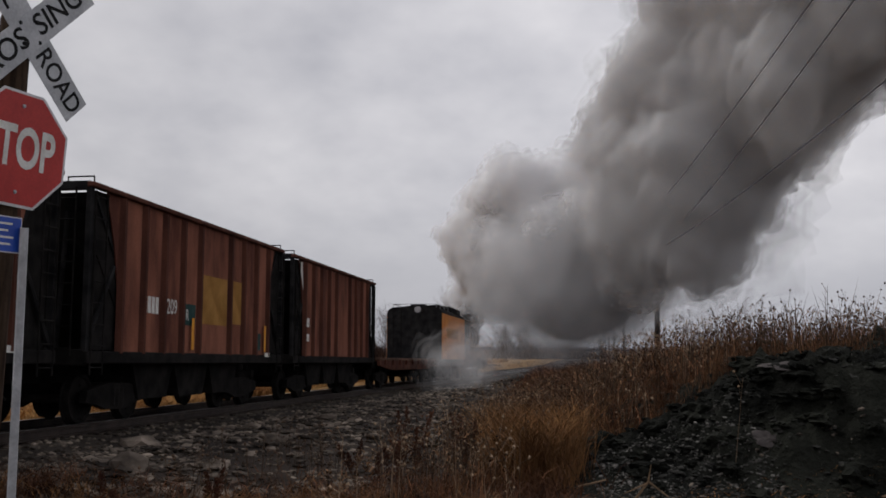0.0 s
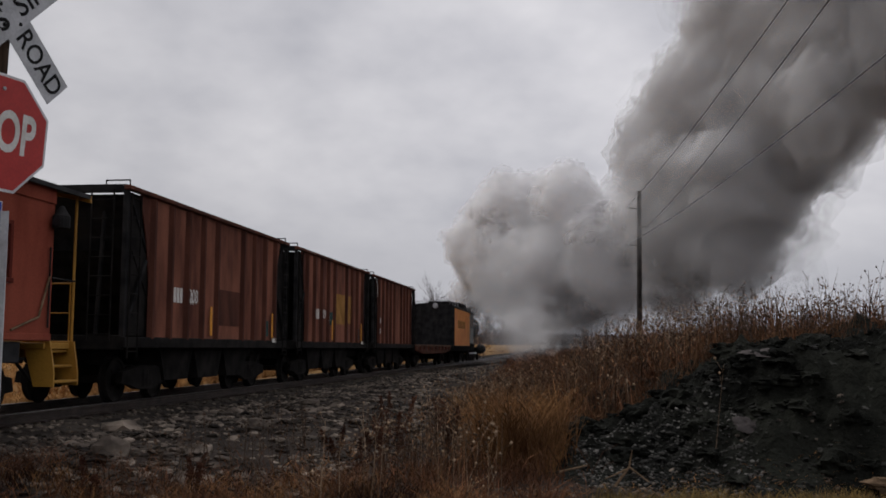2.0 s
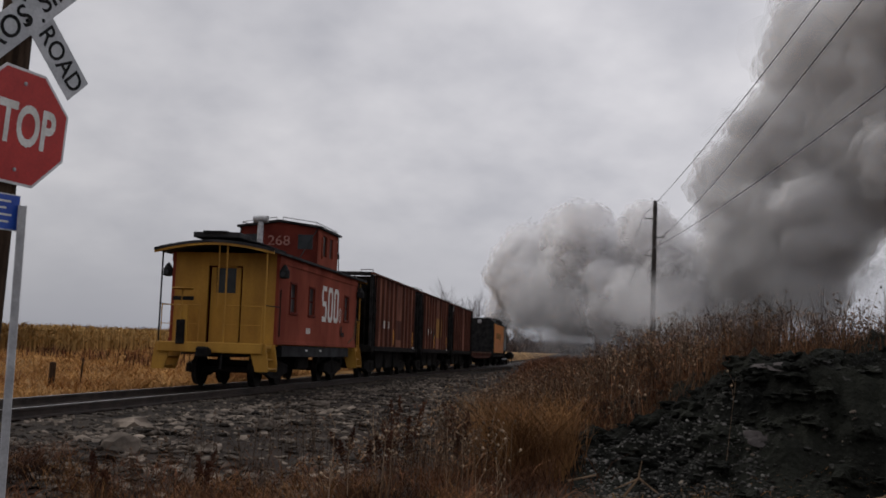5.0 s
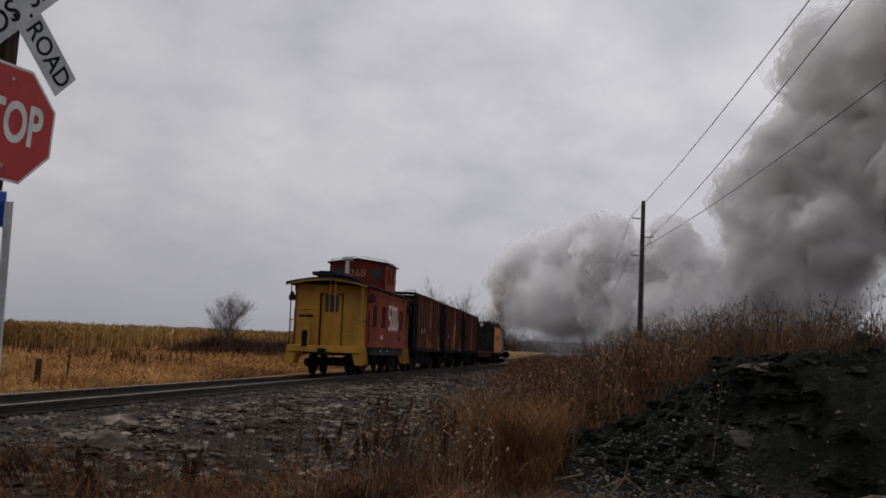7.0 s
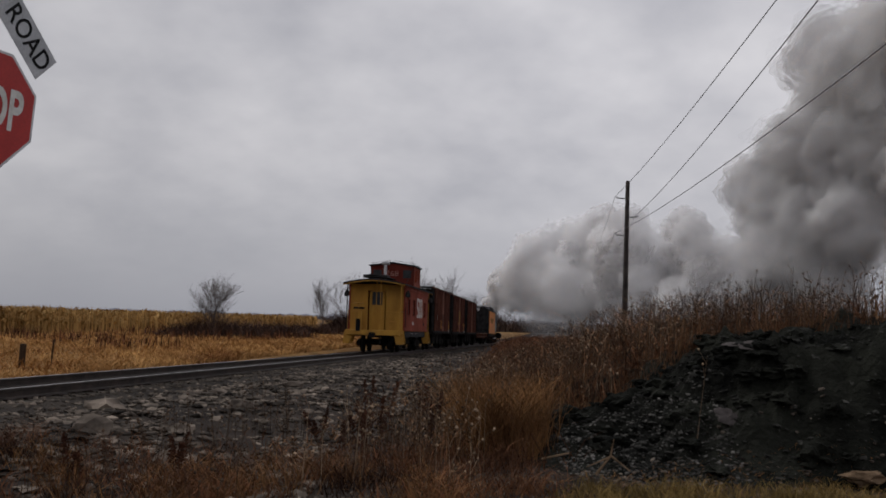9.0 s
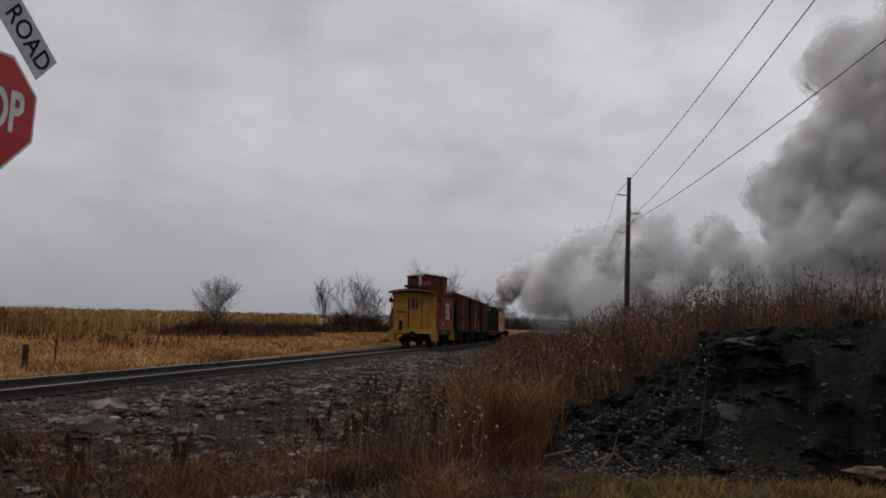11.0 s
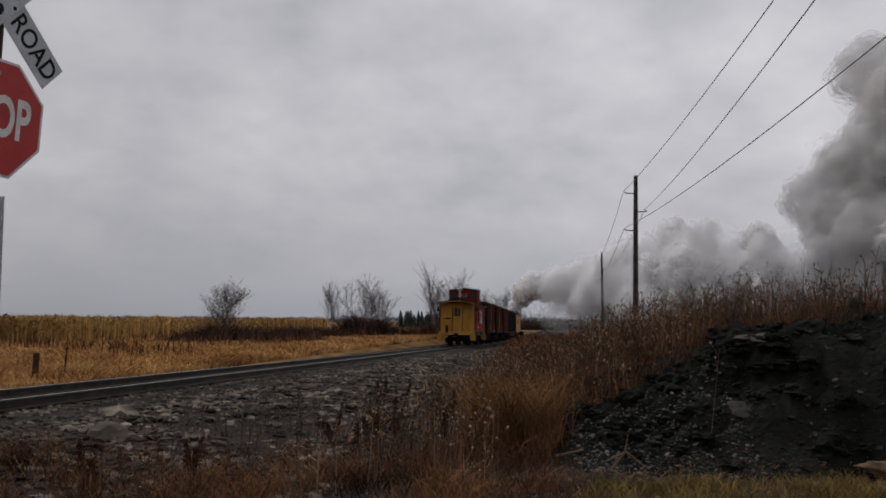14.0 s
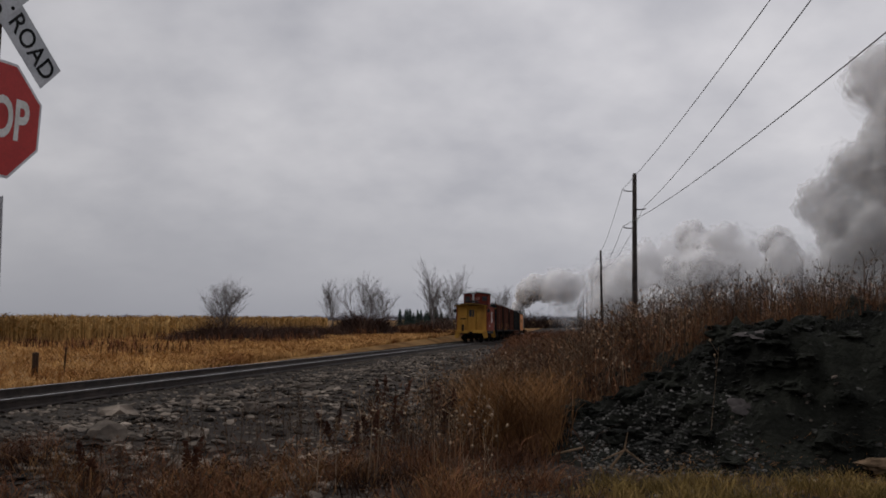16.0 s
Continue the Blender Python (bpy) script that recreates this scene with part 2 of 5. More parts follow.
# ---------- mesh helpers ----------
class Build:
    """Collects vertices and faces of one mesh."""

    def __init__(self):
        self.v, self.f = [], []

    def add(self, verts, faces):
        k = len(self.v)
        self.v += [tuple(p) for p in verts]
        self.f += [tuple(i + k for i in q) for q in faces]
        return self

    def box(self, cx, cy, cz, sx, sy, sz, c=0.012, m=None):
        """A box with chamfered edges, centre and full sizes."""
        hx, hy, hz = sx / 2, sy / 2, sz / 2
        c = min(c, hx * 0.4, hy * 0.4, hz * 0.4)
        verts, idx = [], {}
        for x in (-1, 1):
            for y in (-1, 1):
                for z in (-1, 1):
                    for ax in range(3):
                        p = [x * (hx - c), y * (hy - c), z * (hz - c)]
                        p[ax] = (x * hx, y * hy, z * hz)[ax]
                        idx[x, y, z, ax] = len(verts)
                        verts.append(Vector(p))
        faces = []
        for ax in range(3):
            u, w = (ax + 1) % 3, (ax + 2) % 3
            for sg in (-1, 1):
                ring = []
                for a, b in ((-1, -1), (1, -1), (1, 1), (-1, 1)):
                    k = [0, 0, 0]
                    k[ax], k[u], k[w] = sg, a, b
                    ring.append(idx[(*k, ax)])
                faces.append(ring if sg > 0 else ring[::-1])
            for a in (-1, 1):
                for b in (-1, 1):
                    k1, k2 = [0, 0, 0], [0, 0, 0]
                    k1[ax], k2[ax] = -1, 1
                    k1[u] = k2[u] = a
                    k1[w] = k2[w] = b
                    q = [idx[(*k1, u)], idx[(*k2, u)], idx[(*k2, w)], idx[(*k1, w)]]
                    faces.append(q if a * b > 0 else q[::-1])
        for x in (-1, 1):
            for y in (-1, 1):
                for z in (-1, 1):
                    t = [idx[x, y, z, i] for i in range(3)]
                    faces.append(t if x * y * z > 0 else t[::-1])
        o = Vector((cx, cy, cz))
        return self.add([(m @ p if m else p) + o for p in verts], faces)

    def rod(self, a, b, r, r2=None, n=8, caps=True):
        a, b = Vector(a), Vector(b)
        r2 = r if r2 is None else r2
        q = (b - a).to_track_quat("Z", "Y")
        ring = [q @ Vector((math.cos(2 * math.pi * i / n), math.sin(2 * math.pi * i / n), 0)) for i in range(n)]
        faces = [(i, (i + 1) % n, n + (i + 1) % n, n + i) for i in range(n)]
        if caps:
            faces += [tuple(range(n))[::-1], tuple(range(n, 2 * n))]
        return self.add([a + p * r for p in ring] + [b + p * r2 for p in ring], faces)

    def turned(self, profile, axis="z", origin=(0, 0, 0), n=24):
        """A profile of (radius, height) turned round an axis, ends closed."""
        verts = []
        for r, h in profile:
            for i in range(n):
                c, s = r * math.cos(2 * math.pi * i / n), r * math.sin(2 * math.pi * i / n)
                p = {"z": (c, s, h), "x": (h, c, s), "y": (s, h, c)}[axis]
                verts.append((p[0] + origin[0], p[1] + origin[1], p[2] + origin[2]))
        k = len(profile)
        faces = [(j * n + i, j * n + (i + 1) % n, (j + 1) * n + (i + 1) % n, (j + 1) * n + i) for j in range(k - 1) for i in range(n)]
        faces += [tuple(range(n))[::-1], tuple(range((k - 1) * n, k * n))]
        return self.add(verts, faces)

    def plate(self, outline, axis, a, b):
        """A closed outline of (u, v) extruded from a to b along an axis."""
        n = len(outline)
        put = {"x": lambda u, v, w: (w, u, v), "y": lambda u, v, w: (u, w, v), "z": lambda u, v, w: (u, v, w)}[axis]
        verts = [put(u, v, a) for u, v in outline] + [put(u, v, b) for u, v in outline]
        faces = [tuple(range(n))[::-1], tuple(range(n, 2 * n))] + [(i, (i + 1) % n, n + (i + 1) % n, n + i) for i in range(n)]
        return self.add(verts, faces)

    def mesh(self, name, mats, smooth=False):
        me = bpy.data.meshes.new(name)
        me.from_pydata(self.v, [], self.f)
        for m in mats if isinstance(mats, (list, tuple)) else [mats]:
            me.materials.append(m)
        bm = bmesh.new()
        bm.from_mesh(me)
        bmesh.ops.recalc_face_normals(bm, faces=bm.faces)
        bm.to_mesh(me)
        bm.free()
        if smooth:
            me.polygons.foreach_set("use_smooth", [True] * len(me.polygons))
        return me


def part(name, b, mat, parent, label="", at=None, smooth=False):
    ob = new(name, b.mesh(name, mat, smooth) if isinstance(b, Build) else b)
    ob.parent = parent
    if at is not None:
        ob.matrix_basis = at
    if label:
        ob["label"] = label
    return ob


def thing(name, label, category, group="", kind="", at=None):
    ob = new(name)
    ob.empty_display_size = 0.3
    if at is not None:
        ob.matrix_basis = at
    return tagged(ob, label, category, group, kind)


def text_mesh(text, size, mat, thick=0.004, squeeze=1.0, bold=0.0):
    cu = bpy.data.curves.new("lettering", "FONT")
    cu.body, cu.size, cu.extrude, cu.align_x, cu.align_y = text, size, thick, "CENTER", "CENTER"
    cu.resolution_u, cu.offset = 4, bold
    ob = new("lettering", cu)
    me = bpy.data.meshes.new_from_object(ob.evaluated_get(bpy.context.evaluated_depsgraph_get()))
    bpy.data.objects.remove(ob)
    me.materials.clear()
    me.materials.append(mat)
    me.transform(Matrix.Diagonal((squeeze, 1, 1, 1)))
    return me


def raw_mesh(name, verts, faces, mat, smooth=False):
    me = bpy.data.meshes.new(name)
    me.from_pydata(verts, [], faces)
    me.materials.append(mat)
    if smooth:
        me.polygons.foreach_set("use_smooth", [True] * len(me.polygons))
    return me


# ---------- the lie of the land ----------
HEAD, OFF, FALL = 8.507, -9.367, 0.0127
RAIL0 = 0.58
SN, CS = math.sin(radians(HEAD)), math.cos(radians(HEAD))


def rail_z(s):
    return RAIL0 - FALL * np.minimum(s, 230) - 0.003 * np.clip(s - 230, 0, 200)


def to_xy(s, l):
    return OFF + SN * s + CS * l, CS * s - SN * l


def to_sl(x, y):
    return SN * (x - OFF) + CS * y, CS * (x - OFF) - SN * y


def step(a, b, v):
    t = np.clip((v - a) / (b - a), 0, 1)
    return t * t * (3 - 2 * t)


def wob(x, y, k, seed=0.0):
    return (np.sin(x * k * 1.3 + seed) * np.cos(y * k * 1.1 - seed) + 0.6 * np.sin(x * k * 2.7 + y * k * 1.9 + seed * 2) + 0.4 * np.cos(x * k * 4.9 - y * k * 5.3 + seed)) / 2


def land(s, l):
    """Ground height: flat fields, track formation, side ditch."""
    base = -0.004 * np.clip(s - 30, 0, 270) + 0.04 * wob(s, l, 0.35)
    form = rail_z(s) - 0.27
    on = step(-4.6, -1.9, l) * (1 - step(2.0, 5.0, l))
    z = base * (1 - on) + form * on
    z = z - 0.18 * np.exp(-((l - 5.6) / 0.9) ** 2) * (s < 200)
    z = z + 0.07 * (1 - step(1.1, 1.45, np.abs(l)))
    return z + 0.025 * wob(s, l, 2.2, 1.0) * (np.abs(l) > 1.9) * (np.abs(l) < 40)


def land_xy(x, y):
    return land(*to_sl(np.asarray(x, float), np.asarray(y, float)))


def graded(a, b, near, grow):
    """Steps that widen away from zero."""
    out, v, d = [0.0], 0.0, near
    while v < b:
        v += d
        d *= grow
        out.append(min(v, b))
    neg, v, d = [], 0.0, near
    while v > a:
        v -= d
        d *= grow
        neg.append(max(v, a))
    return np.array(neg[::-1] + out)


def build_ground():
    ss, ll = graded(-400, 4200, 0.35, 1.028), graded(-3500, 3500, 0.28, 1.035)
    S, L = np.meshgrid(ss, ll, indexing="ij")
    X, Y = to_xy(S, L)
    Z = land(S, L)
    verts = np.stack([X, Y, Z], -1).reshape(-1, 3)
    n, m = S.shape
    i = (np.arange(n - 1)[:, None] * m + np.arange(m - 1)[None]).ravel()
    faces = np.stack([i, i + m, i + m + 1, i + 1], 1)
    me = raw_mesh("ground", verts.tolist(), faces.tolist(), M["soil"], True)
    me.materials.append(M["straw_ground"])
    me.materials.append(M["ballast"])
    lc = (L[:-1, :-1] + L[1:, 1:]).ravel() / 2
    me.polygons.foreach_set("material_index", np.where(lc < -2.8, 1, np.where(lc < 3.2, 2, np.where(lc > 60, 1, 0))).astype(int))
    tagged(new("ground", me), "brown soil verge, straw-coloured field and gravel bed", "ground", kind="structure")


build_ground()


def build_track():
    tr = thing("railway_track", "single rusty railway track on dark timber sleepers", "railway track", kind="structure")
    profile = [(-0.07, 0), (0.07, 0), (0.07, 0.012), (0.012, 0.035), (0.012, 0.115), (0.036, 0.125), (0.036, 0.158), (0.026, 0.165), (-0.026, 0.165), (-0.036, 0.158), (-0.036, 0.125), (-0.012, 0.115), (-0.012, 0.035), (-0.07, 0.012)]
    stops = [-40, 0, 40, 90, 150, 230, 300, 380]
    for side in (-1, 1):
        for head in (0, 1):
            b = Build()
            prof = profile if not head else [(-0.026, 0.163), (0.026, 0.163), (0.022, 0.169), (-0.022, 0.169)]
            n = len(prof)
            for s in stops:
                for u, v in prof:
                    x, y = to_xy(s, side * 0.7525 + u)
                    b.v.append((x, y, float(rail_z(s)) - 0.169 + v))
            b.f = [(j * n + i, j * n + (i + 1) % n, (j + 1) * n + (i + 1) % n, (j + 1) * n + i) for j in range(len(stops) - 1) for i in range(n)]
            part("rail" if not head else "rail_head", b, M["rail_head"] if head else M["rail"], tr, "polished running surface" if head else "")
    tie = Build().box(0, 0, 0, 2.55, 0.22, 0.18, 0.02).mesh("sleeper", M["tie"])
    plate = Build().box(0, 0, 0, 0.19, 0.2, 0.02, 0.004).mesh("tie_plate", M["rail"])
    rnd = random.Random(4)
    for i in range(230):
        s = -8 + i * 0.55
        x, y = to_xy(s, rnd.uniform(-0.04, 0.04))
        t = part("sleeper", tie, None, tr, at=pose(x, y, float(rail_z(s)) - 0.28, 0, 0, -HEAD + rnd.uniform(-1.2, 1.2)))
        if i < 60:
            for side in (-1, 1):
                part("tie_plate", plate, None, t, at=pose(side * 0.7525, 0, 0.1))


build_track()


# ---------- loose stone, earth mound ----------
def lump(seed, sub=1, rough=0.25):
    bm = bmesh.new()
    bmesh.ops.create_icosphere(bm, subdivisions=sub, radius=1)
    r = random.Random(seed)
    sc = Vector((r.uniform(0.8, 1.3), r.uniform(0.7, 1.1), r.uniform(0.4, 0.8)))
    o = Vector((r.uniform(0, 50), r.uniform(0, 50), 0))
    for v in bm.verts:
        k = 1 + rough * 1.6 * noise.noise(v.co * 1.6 + o)
        v.co = Vector((v.co.x * sc.x, v.co.y * sc.y, v.co.z * sc.z)) * k
    vs = np.array([v.co[:] for v in bm.verts])
    fs = np.array([[v.index for v in f.verts] for f in bm.faces])
    bm.free()
    return vs, fs


LUMPS = [lump(k, 1) for k in range(8)]


def scatter_lumps(name, pts, sizes, mat, label, category, seed=0, flat=1.0):
    """Many loose stones joined into one mesh."""
    rg = np.random.default_rng(seed)
    V, F, k = [], [], 0
    for p, r in zip(pts, sizes):
        vs, fs = LUMPS[rg.integers(8)]
        a, t = rg.uniform(0, 6.28), rg.uniform(-0.5, 0.5)
        c, s = math.cos(a), math.sin(a)
        v = vs * r * np.array([1, 1, flat])
        v = v @ np.array([[1, 0, 0], [0, math.cos(t), math.sin(t)], [0, -math.sin(t), math.cos(t)]])
        v = v @ np.array([[c, s, 0], [-s, c, 0], [0, 0, 1]]) + p
        V.append(v)
        F.append(fs + k)
        k += len(v)
    me = raw_mesh(name, np.concatenate(V).tolist(), np.concatenate(F).tolist(), mat)
    return tagged(new(name, me), label, category, kind="stuff")


def build_stones():
    rg = np.random.default_rng(3)
    n = 7000
    s, l = 6 + 60 * rg.random(n) ** 1.5, rg.uniform(-2.3, 3.2, n)
    x, y = to_xy(s, l)
    scatter_lumps("ballast_gravel", np.stack([x, y, land(s, l) + 0.01], 1), rg.uniform(0.025, 0.06, n), M["stone"], "grey crushed stone ballast between the sleepers", "gravel", 1)
    n = 9000
    s, l = 8 + 55 * rg.random(n) ** 1.6, 1.9 + 5.2 * rg.random(n) ** 1.1
    x, y = to_xy(s, l)
    r = 0.02 + 0.09 * rg.random(n) ** 4
    scatter_lumps("bank_rubble", np.stack([x, y, land(s, l) + 0.1 * r], 1), r, M["stone"], "broken grey stones on the railway bank", "rubble", 2, 0.7)
    # larger flat flags tipped out down the bank, in drifts
    n = 2600
    s, l = 10 + 34 * rg.random(n) ** 1.3, 2.0 + 4.6 * rg.random(n)
    ok = (wob(s, l * 2, 0.55, 2.0) + 0.5 * rg.random(n) > 0.1) & (rg.random(n) > step(4.6, 6.6, l) * (1 - 0.5 * step(13, 17, s)))
    s, l = s[ok], l[ok]
    x, y = to_xy(s, l)
    r = 0.045 + 0.1 * rg.random(len(s)) ** 2.4
    scatter_lumps("bank_flags", np.stack([x, y, land(s, l) + 0.02], 1), r, M["stone"], "flat pale slabs of broken stone tipped on the bank", "rubble", 9, 0.42)
    # a few boulders that stand out
    for k, (s, l, r) in enumerate(((16.3, 2.3, 0.3), (12.3, 5.0, 0.3), (14.6, 4.2, 0.22), (20.5, 2.6, 0.2), (13.6, 3.4, 0.24), (24.0, 3.2, 0.24), (18.0, 3.9, 0.22))):
        vs, fs = lump(40 + k, 2, 0.3)
        x, y = to_xy(s, l)
        me = raw_mesh("boulder", (vs * r).tolist(), fs.tolist(), M["stone"])
        ob = tagged(new("boulder", me), "pale weathered stone half sunk in the bank", "rock", "stones on the bank")
        ob.matrix_basis = pose(x, y, float(land(s, l)) + 0.12 * r, 0, 0, 37 * k)


build_stones()


def blades(x, y, z, h, w, lean, rg, seg=2):
    """Grass blades: bent tapering strips, each its own island."""
    n = len(x)
    a, b = rg.uniform(0, 6.283, n), rg.uniform(0, 6.283, n)
    dx, dy, wx, wy = np.cos(a) * lean * h, np.sin(a) * lean * h, np.cos(b) * w, np.sin(b) * w
    V = np.zeros((n, 5, 3))
    for k, (f, ww) in enumerate(((0, 1), (0, -1), (0.55, 0.75), (0.55, -0.75), (1, 0))):
        V[:, k, 0], V[:, k, 1], V[:, k, 2] = x + dx * f * f + wx * ww / 2, y + dy * f * f + wy * ww / 2, z + h * f * (1 - 0.25 * lean * f)
    o = (np.arange(n) * 5)[:, None]
    F = np.concatenate([o + np.array([[0, 1, 3]]), o + np.array([[0, 3, 2]]), o + np.array([[2, 3, 4]])])
    return V.reshape(-1, 3), F


def stuff(name, V, F, mat, label, category):
    return tagged(new(name, raw_mesh(name, V.tolist(), F.tolist(), mat)), label, category, kind="stuff")


BIG = [lump(70 + k, 3, 0.6) for k in range(6)]


def mound_z(x, y):
    """Height of the spoil heap over z = 0."""
    crest = 0.12 + 0.3 * step(0.9, 1.9, x) + 1.2 * step(1.8, 5.4, x) + 0.1 * np.sin(x * 2.1)
    front = 10.1 + 0.22 * np.sin(x * 1.7) - 0.08 * (x - 3)
    up = step(front - 0.35, front + 2.3 - 0.9 * step(3.0, 4.6, x), y)
    back = 1 - 0.5 * step(13.5, 17.5, y) - 0.5 * step(17.0, 27.0, y)
    edge = step(0.7, 2.2, x - 0.14 * np.maximum(y - 13, 0)) * (1 - step(11, 15, x))
    rough = 0.11 * wob(x, y, 2.3, 0.4) + 0.06 * wob(x, y, 5.5, 2.0) + 0.03 * wob(x, y, 12, 1.0)
    heap = (crest * back + rough * step(0, 0.4, up)) * up * edge - 0.12 * (1 - up * edge)
    bank = (0.55 + 0.9 * step(1.2, 5.5, x)) * step(12.6, 15.0, y) * (1 - step(19, 27, y)) * step(0.8, 2.6, x - 0.14 * np.maximum(y - 13, 0)) * (1 - step(11, 15, x))
    return np.maximum(heap, bank - 0.05)


def ground_z(x, y):
    return np.maximum(land_xy(x, y), mound_z(np.asarray(x, float), np.asarray(y, float)))


def heap_noise(x, y):
    """Lumpy broken surface of the heap."""
    p = Vector((x * 1.5, y * 1.5, 0))
    return 0.07 * noise.fractal(p * 4.2, 0.6, 2.1, 4) + 0.17 * noise.fractal(p, 0.75, 2.1, 6) + 0.22 * (noise.ridged_multi_fractal(p * 1.1, 0.75, 2.2, 6, 0.9, 2.0) - 0.9) * 0.6


def build_mound():
    xs, ys = np.arange(0.5, 15.2, 0.055), np.concatenate([np.arange(9.3, 15, 0.05), np.arange(15, 28, 0.25)])
    X, Y = np.meshgrid(xs, ys, indexing="ij")
    Z = mound_z(X, Y)
    nz = np.array([heap_noise(x, y) for x, y in zip(X.ravel(), Y.ravel())]).reshape(X.shape)
    Z = Z + np.where(Z > 0.05, nz, 0) * step(0.05, 0.5, Z)
    n, m = X.shape
    i = (np.arange(n - 1)[:, None] * m + np.arange(m - 1)[None]).ravel()
    me = raw_mesh("earth_mound", np.stack([X, Y, Z], -1).reshape(-1, 3).tolist(), np.stack([i, i + m, i + m + 1, i + 1], 1).tolist(), M["mound"], True)
    tagged(new("earth_mound", me), "dark heap of earth and broken asphalt", "mound", kind="structure")
    rg = np.random.default_rng(8)
    n = 6500
    x, y = rg.uniform(1.2, 8.5, n), rg.uniform(9.7, 13.6, n)
    z = mound_z(x, y)
    ok = (z > 0.08) & (rg.random(n) < 1.05 - 0.75 * step(3.2, 4.4, x))
    r = 0.012 + 0.05 * rg.random(n) ** 4
    z = z + np.array([heap_noise(a, b) for a, b in zip(x, y)]) * step(0.05, 0.5, z)
    scatter_lumps("mound_clods", np.stack([x, y, z], 1)[ok], r[ok], M["clod"], "grey clods and asphalt lumps on the heap", "clods", 5, 0.6)
    # big broken lumps bedded in the heap
    V, F, k = [], [], 0
    for i in range(330):
        x, y = rg.uniform(1.3, 8.5), 9.8 + 3.6 * rg.random() ** 0.8
        z = float(mound_z(np.float64(x), np.float64(y)))
        if z < 0.12:
            continue
        r = 0.05 + 0.15 * rg.random() ** 2.5
        vs, fs = BIG[i % 6]
        vs = vs * np.array([1.0, 1.0, 0.85])
        a = rg.uniform(0, 6.283)
        c, q = math.cos(a), math.sin(a)
        V.append((vs * r) @ np.array([[c, q, 0], [-q, c, 0], [0, 0, 1]]) + np.array([x, y, z + heap_noise(x, y) * float(step(0.05, 0.5, np.float64(z)))]))
        F.append(fs + k)
        k += len(vs)
    stuff("mound_lumps", np.concatenate(V), np.concatenate(F), M["mound"], "black broken lumps bedded in the heap", "clods")
    x, y = rg.uniform(1.7, 3.5, 4000), rg.uniform(10.2, 12.6, 4000)
    z = mound_z(x, y)
    z = z + np.array([heap_noise(a, b) for a, b in zip(x, y)]) * step(0.05, 0.5, z)
    scatter_lumps("grey_crumbs", np.stack([x, y, z], 1), 0.005 + 0.025 * rg.random(4000) ** 3, M["crumb"], "pale crumbled asphalt on the heap's flank", "gravel", 7)
    # litter of straw and chips at the foot
    x, y = rg.uniform(-0.5, 6.0, 2600), rg.uniform(8.2, 10.6, 2600)
    stuff("straw_litter", *blades(x, y, ground_z(x, y) + 0.005, rg.uniform(0.03, 0.12, 2600), 0.008, 2.2, rg), M["orange_grass"], "flattened straw and dead leaves on bare soil", "litter")
    x, y = rg.uniform(-1.5, 6.0, 1500), rg.uniform(8.2, 11.0, 1500)
    scatter_lumps("foot_gravel", np.stack([x, y, ground_z(x, y)], 1), rg.uniform(0.01, 0.035, 1500), M["stone"], "small stones on bare soil", "gravel", 6)
    for name, x, y, r, sc, mat, lab, tilt in (
        ("flat_stone", 3.52, 11.0, 0.15, (1, 0.95, 0.5), "slab", "flat pale stone on the dark heap", 50),
        ("rock", 4.66, 10.2, 0.19, (1.15, 0.9, 0.8), "tan_rock", "tan rock at the foot of the heap", 0),
        ("flat_stone", 4.15, 11.9, 0.24, (1.5, 0.9, 0.3), "slab", "grey slab lying on the heap", 12),
        ("flat_stone", 5.1, 12.4, 0.22, (1.5, 1, 0.3), "slab", "grey slab on the crest of the heap", 8)):
        vs, fs = lump(int(x * 100), 3, 0.5)
        ob = tagged(new(name, raw_mesh(name, (vs * r * np.array(sc)).tolist(), fs.tolist(), M[mat])), lab, "rock")
        ob.matrix_basis = pose(x, y, float(ground_z(x, y)) + heap_noise(x, y) + 0.6 * r * sc[2], tilt, 0, 20)
    # forked dead branch and a loose stick
    b = Build()
    b.rod((0, 0, 0), (0.16, 0.02, 0.2), 0.018, 0.012).rod((0.16, 0.02, 0.2), (0.19, 0, 0.38), 0.012, 0.005).rod((0.16, 0.02, 0.2), (0.36, -0.05, 0.05), 0.014, 0.006).rod((0.14, 0.02, 0.18), (-0.1, 0, 0.08), 0.012, 0.005)
    ob = tagged(new("branch", b.mesh("branch", M["tan_rock"])), "forked dead branch on the heap", "branch")
    ob.matrix_basis = pose(2.0, 10.75, float(ground_z(2.0, 10.75)) + heap_noise(2.0, 10.75) + 0.02)
    b = Build().rod((0, 0, 0), (0.3, 0.0, 0.07), 0.013, 0.009)
    ob = tagged(new("stick", b.mesh("stick", M["tan_rock"])), "short pale broken stick in the weeds", "stick")
    ob.matrix_basis = pose(1.45, 11.0, float(ground_z(1.45, 11.0)) + 0.12)


build_mound()


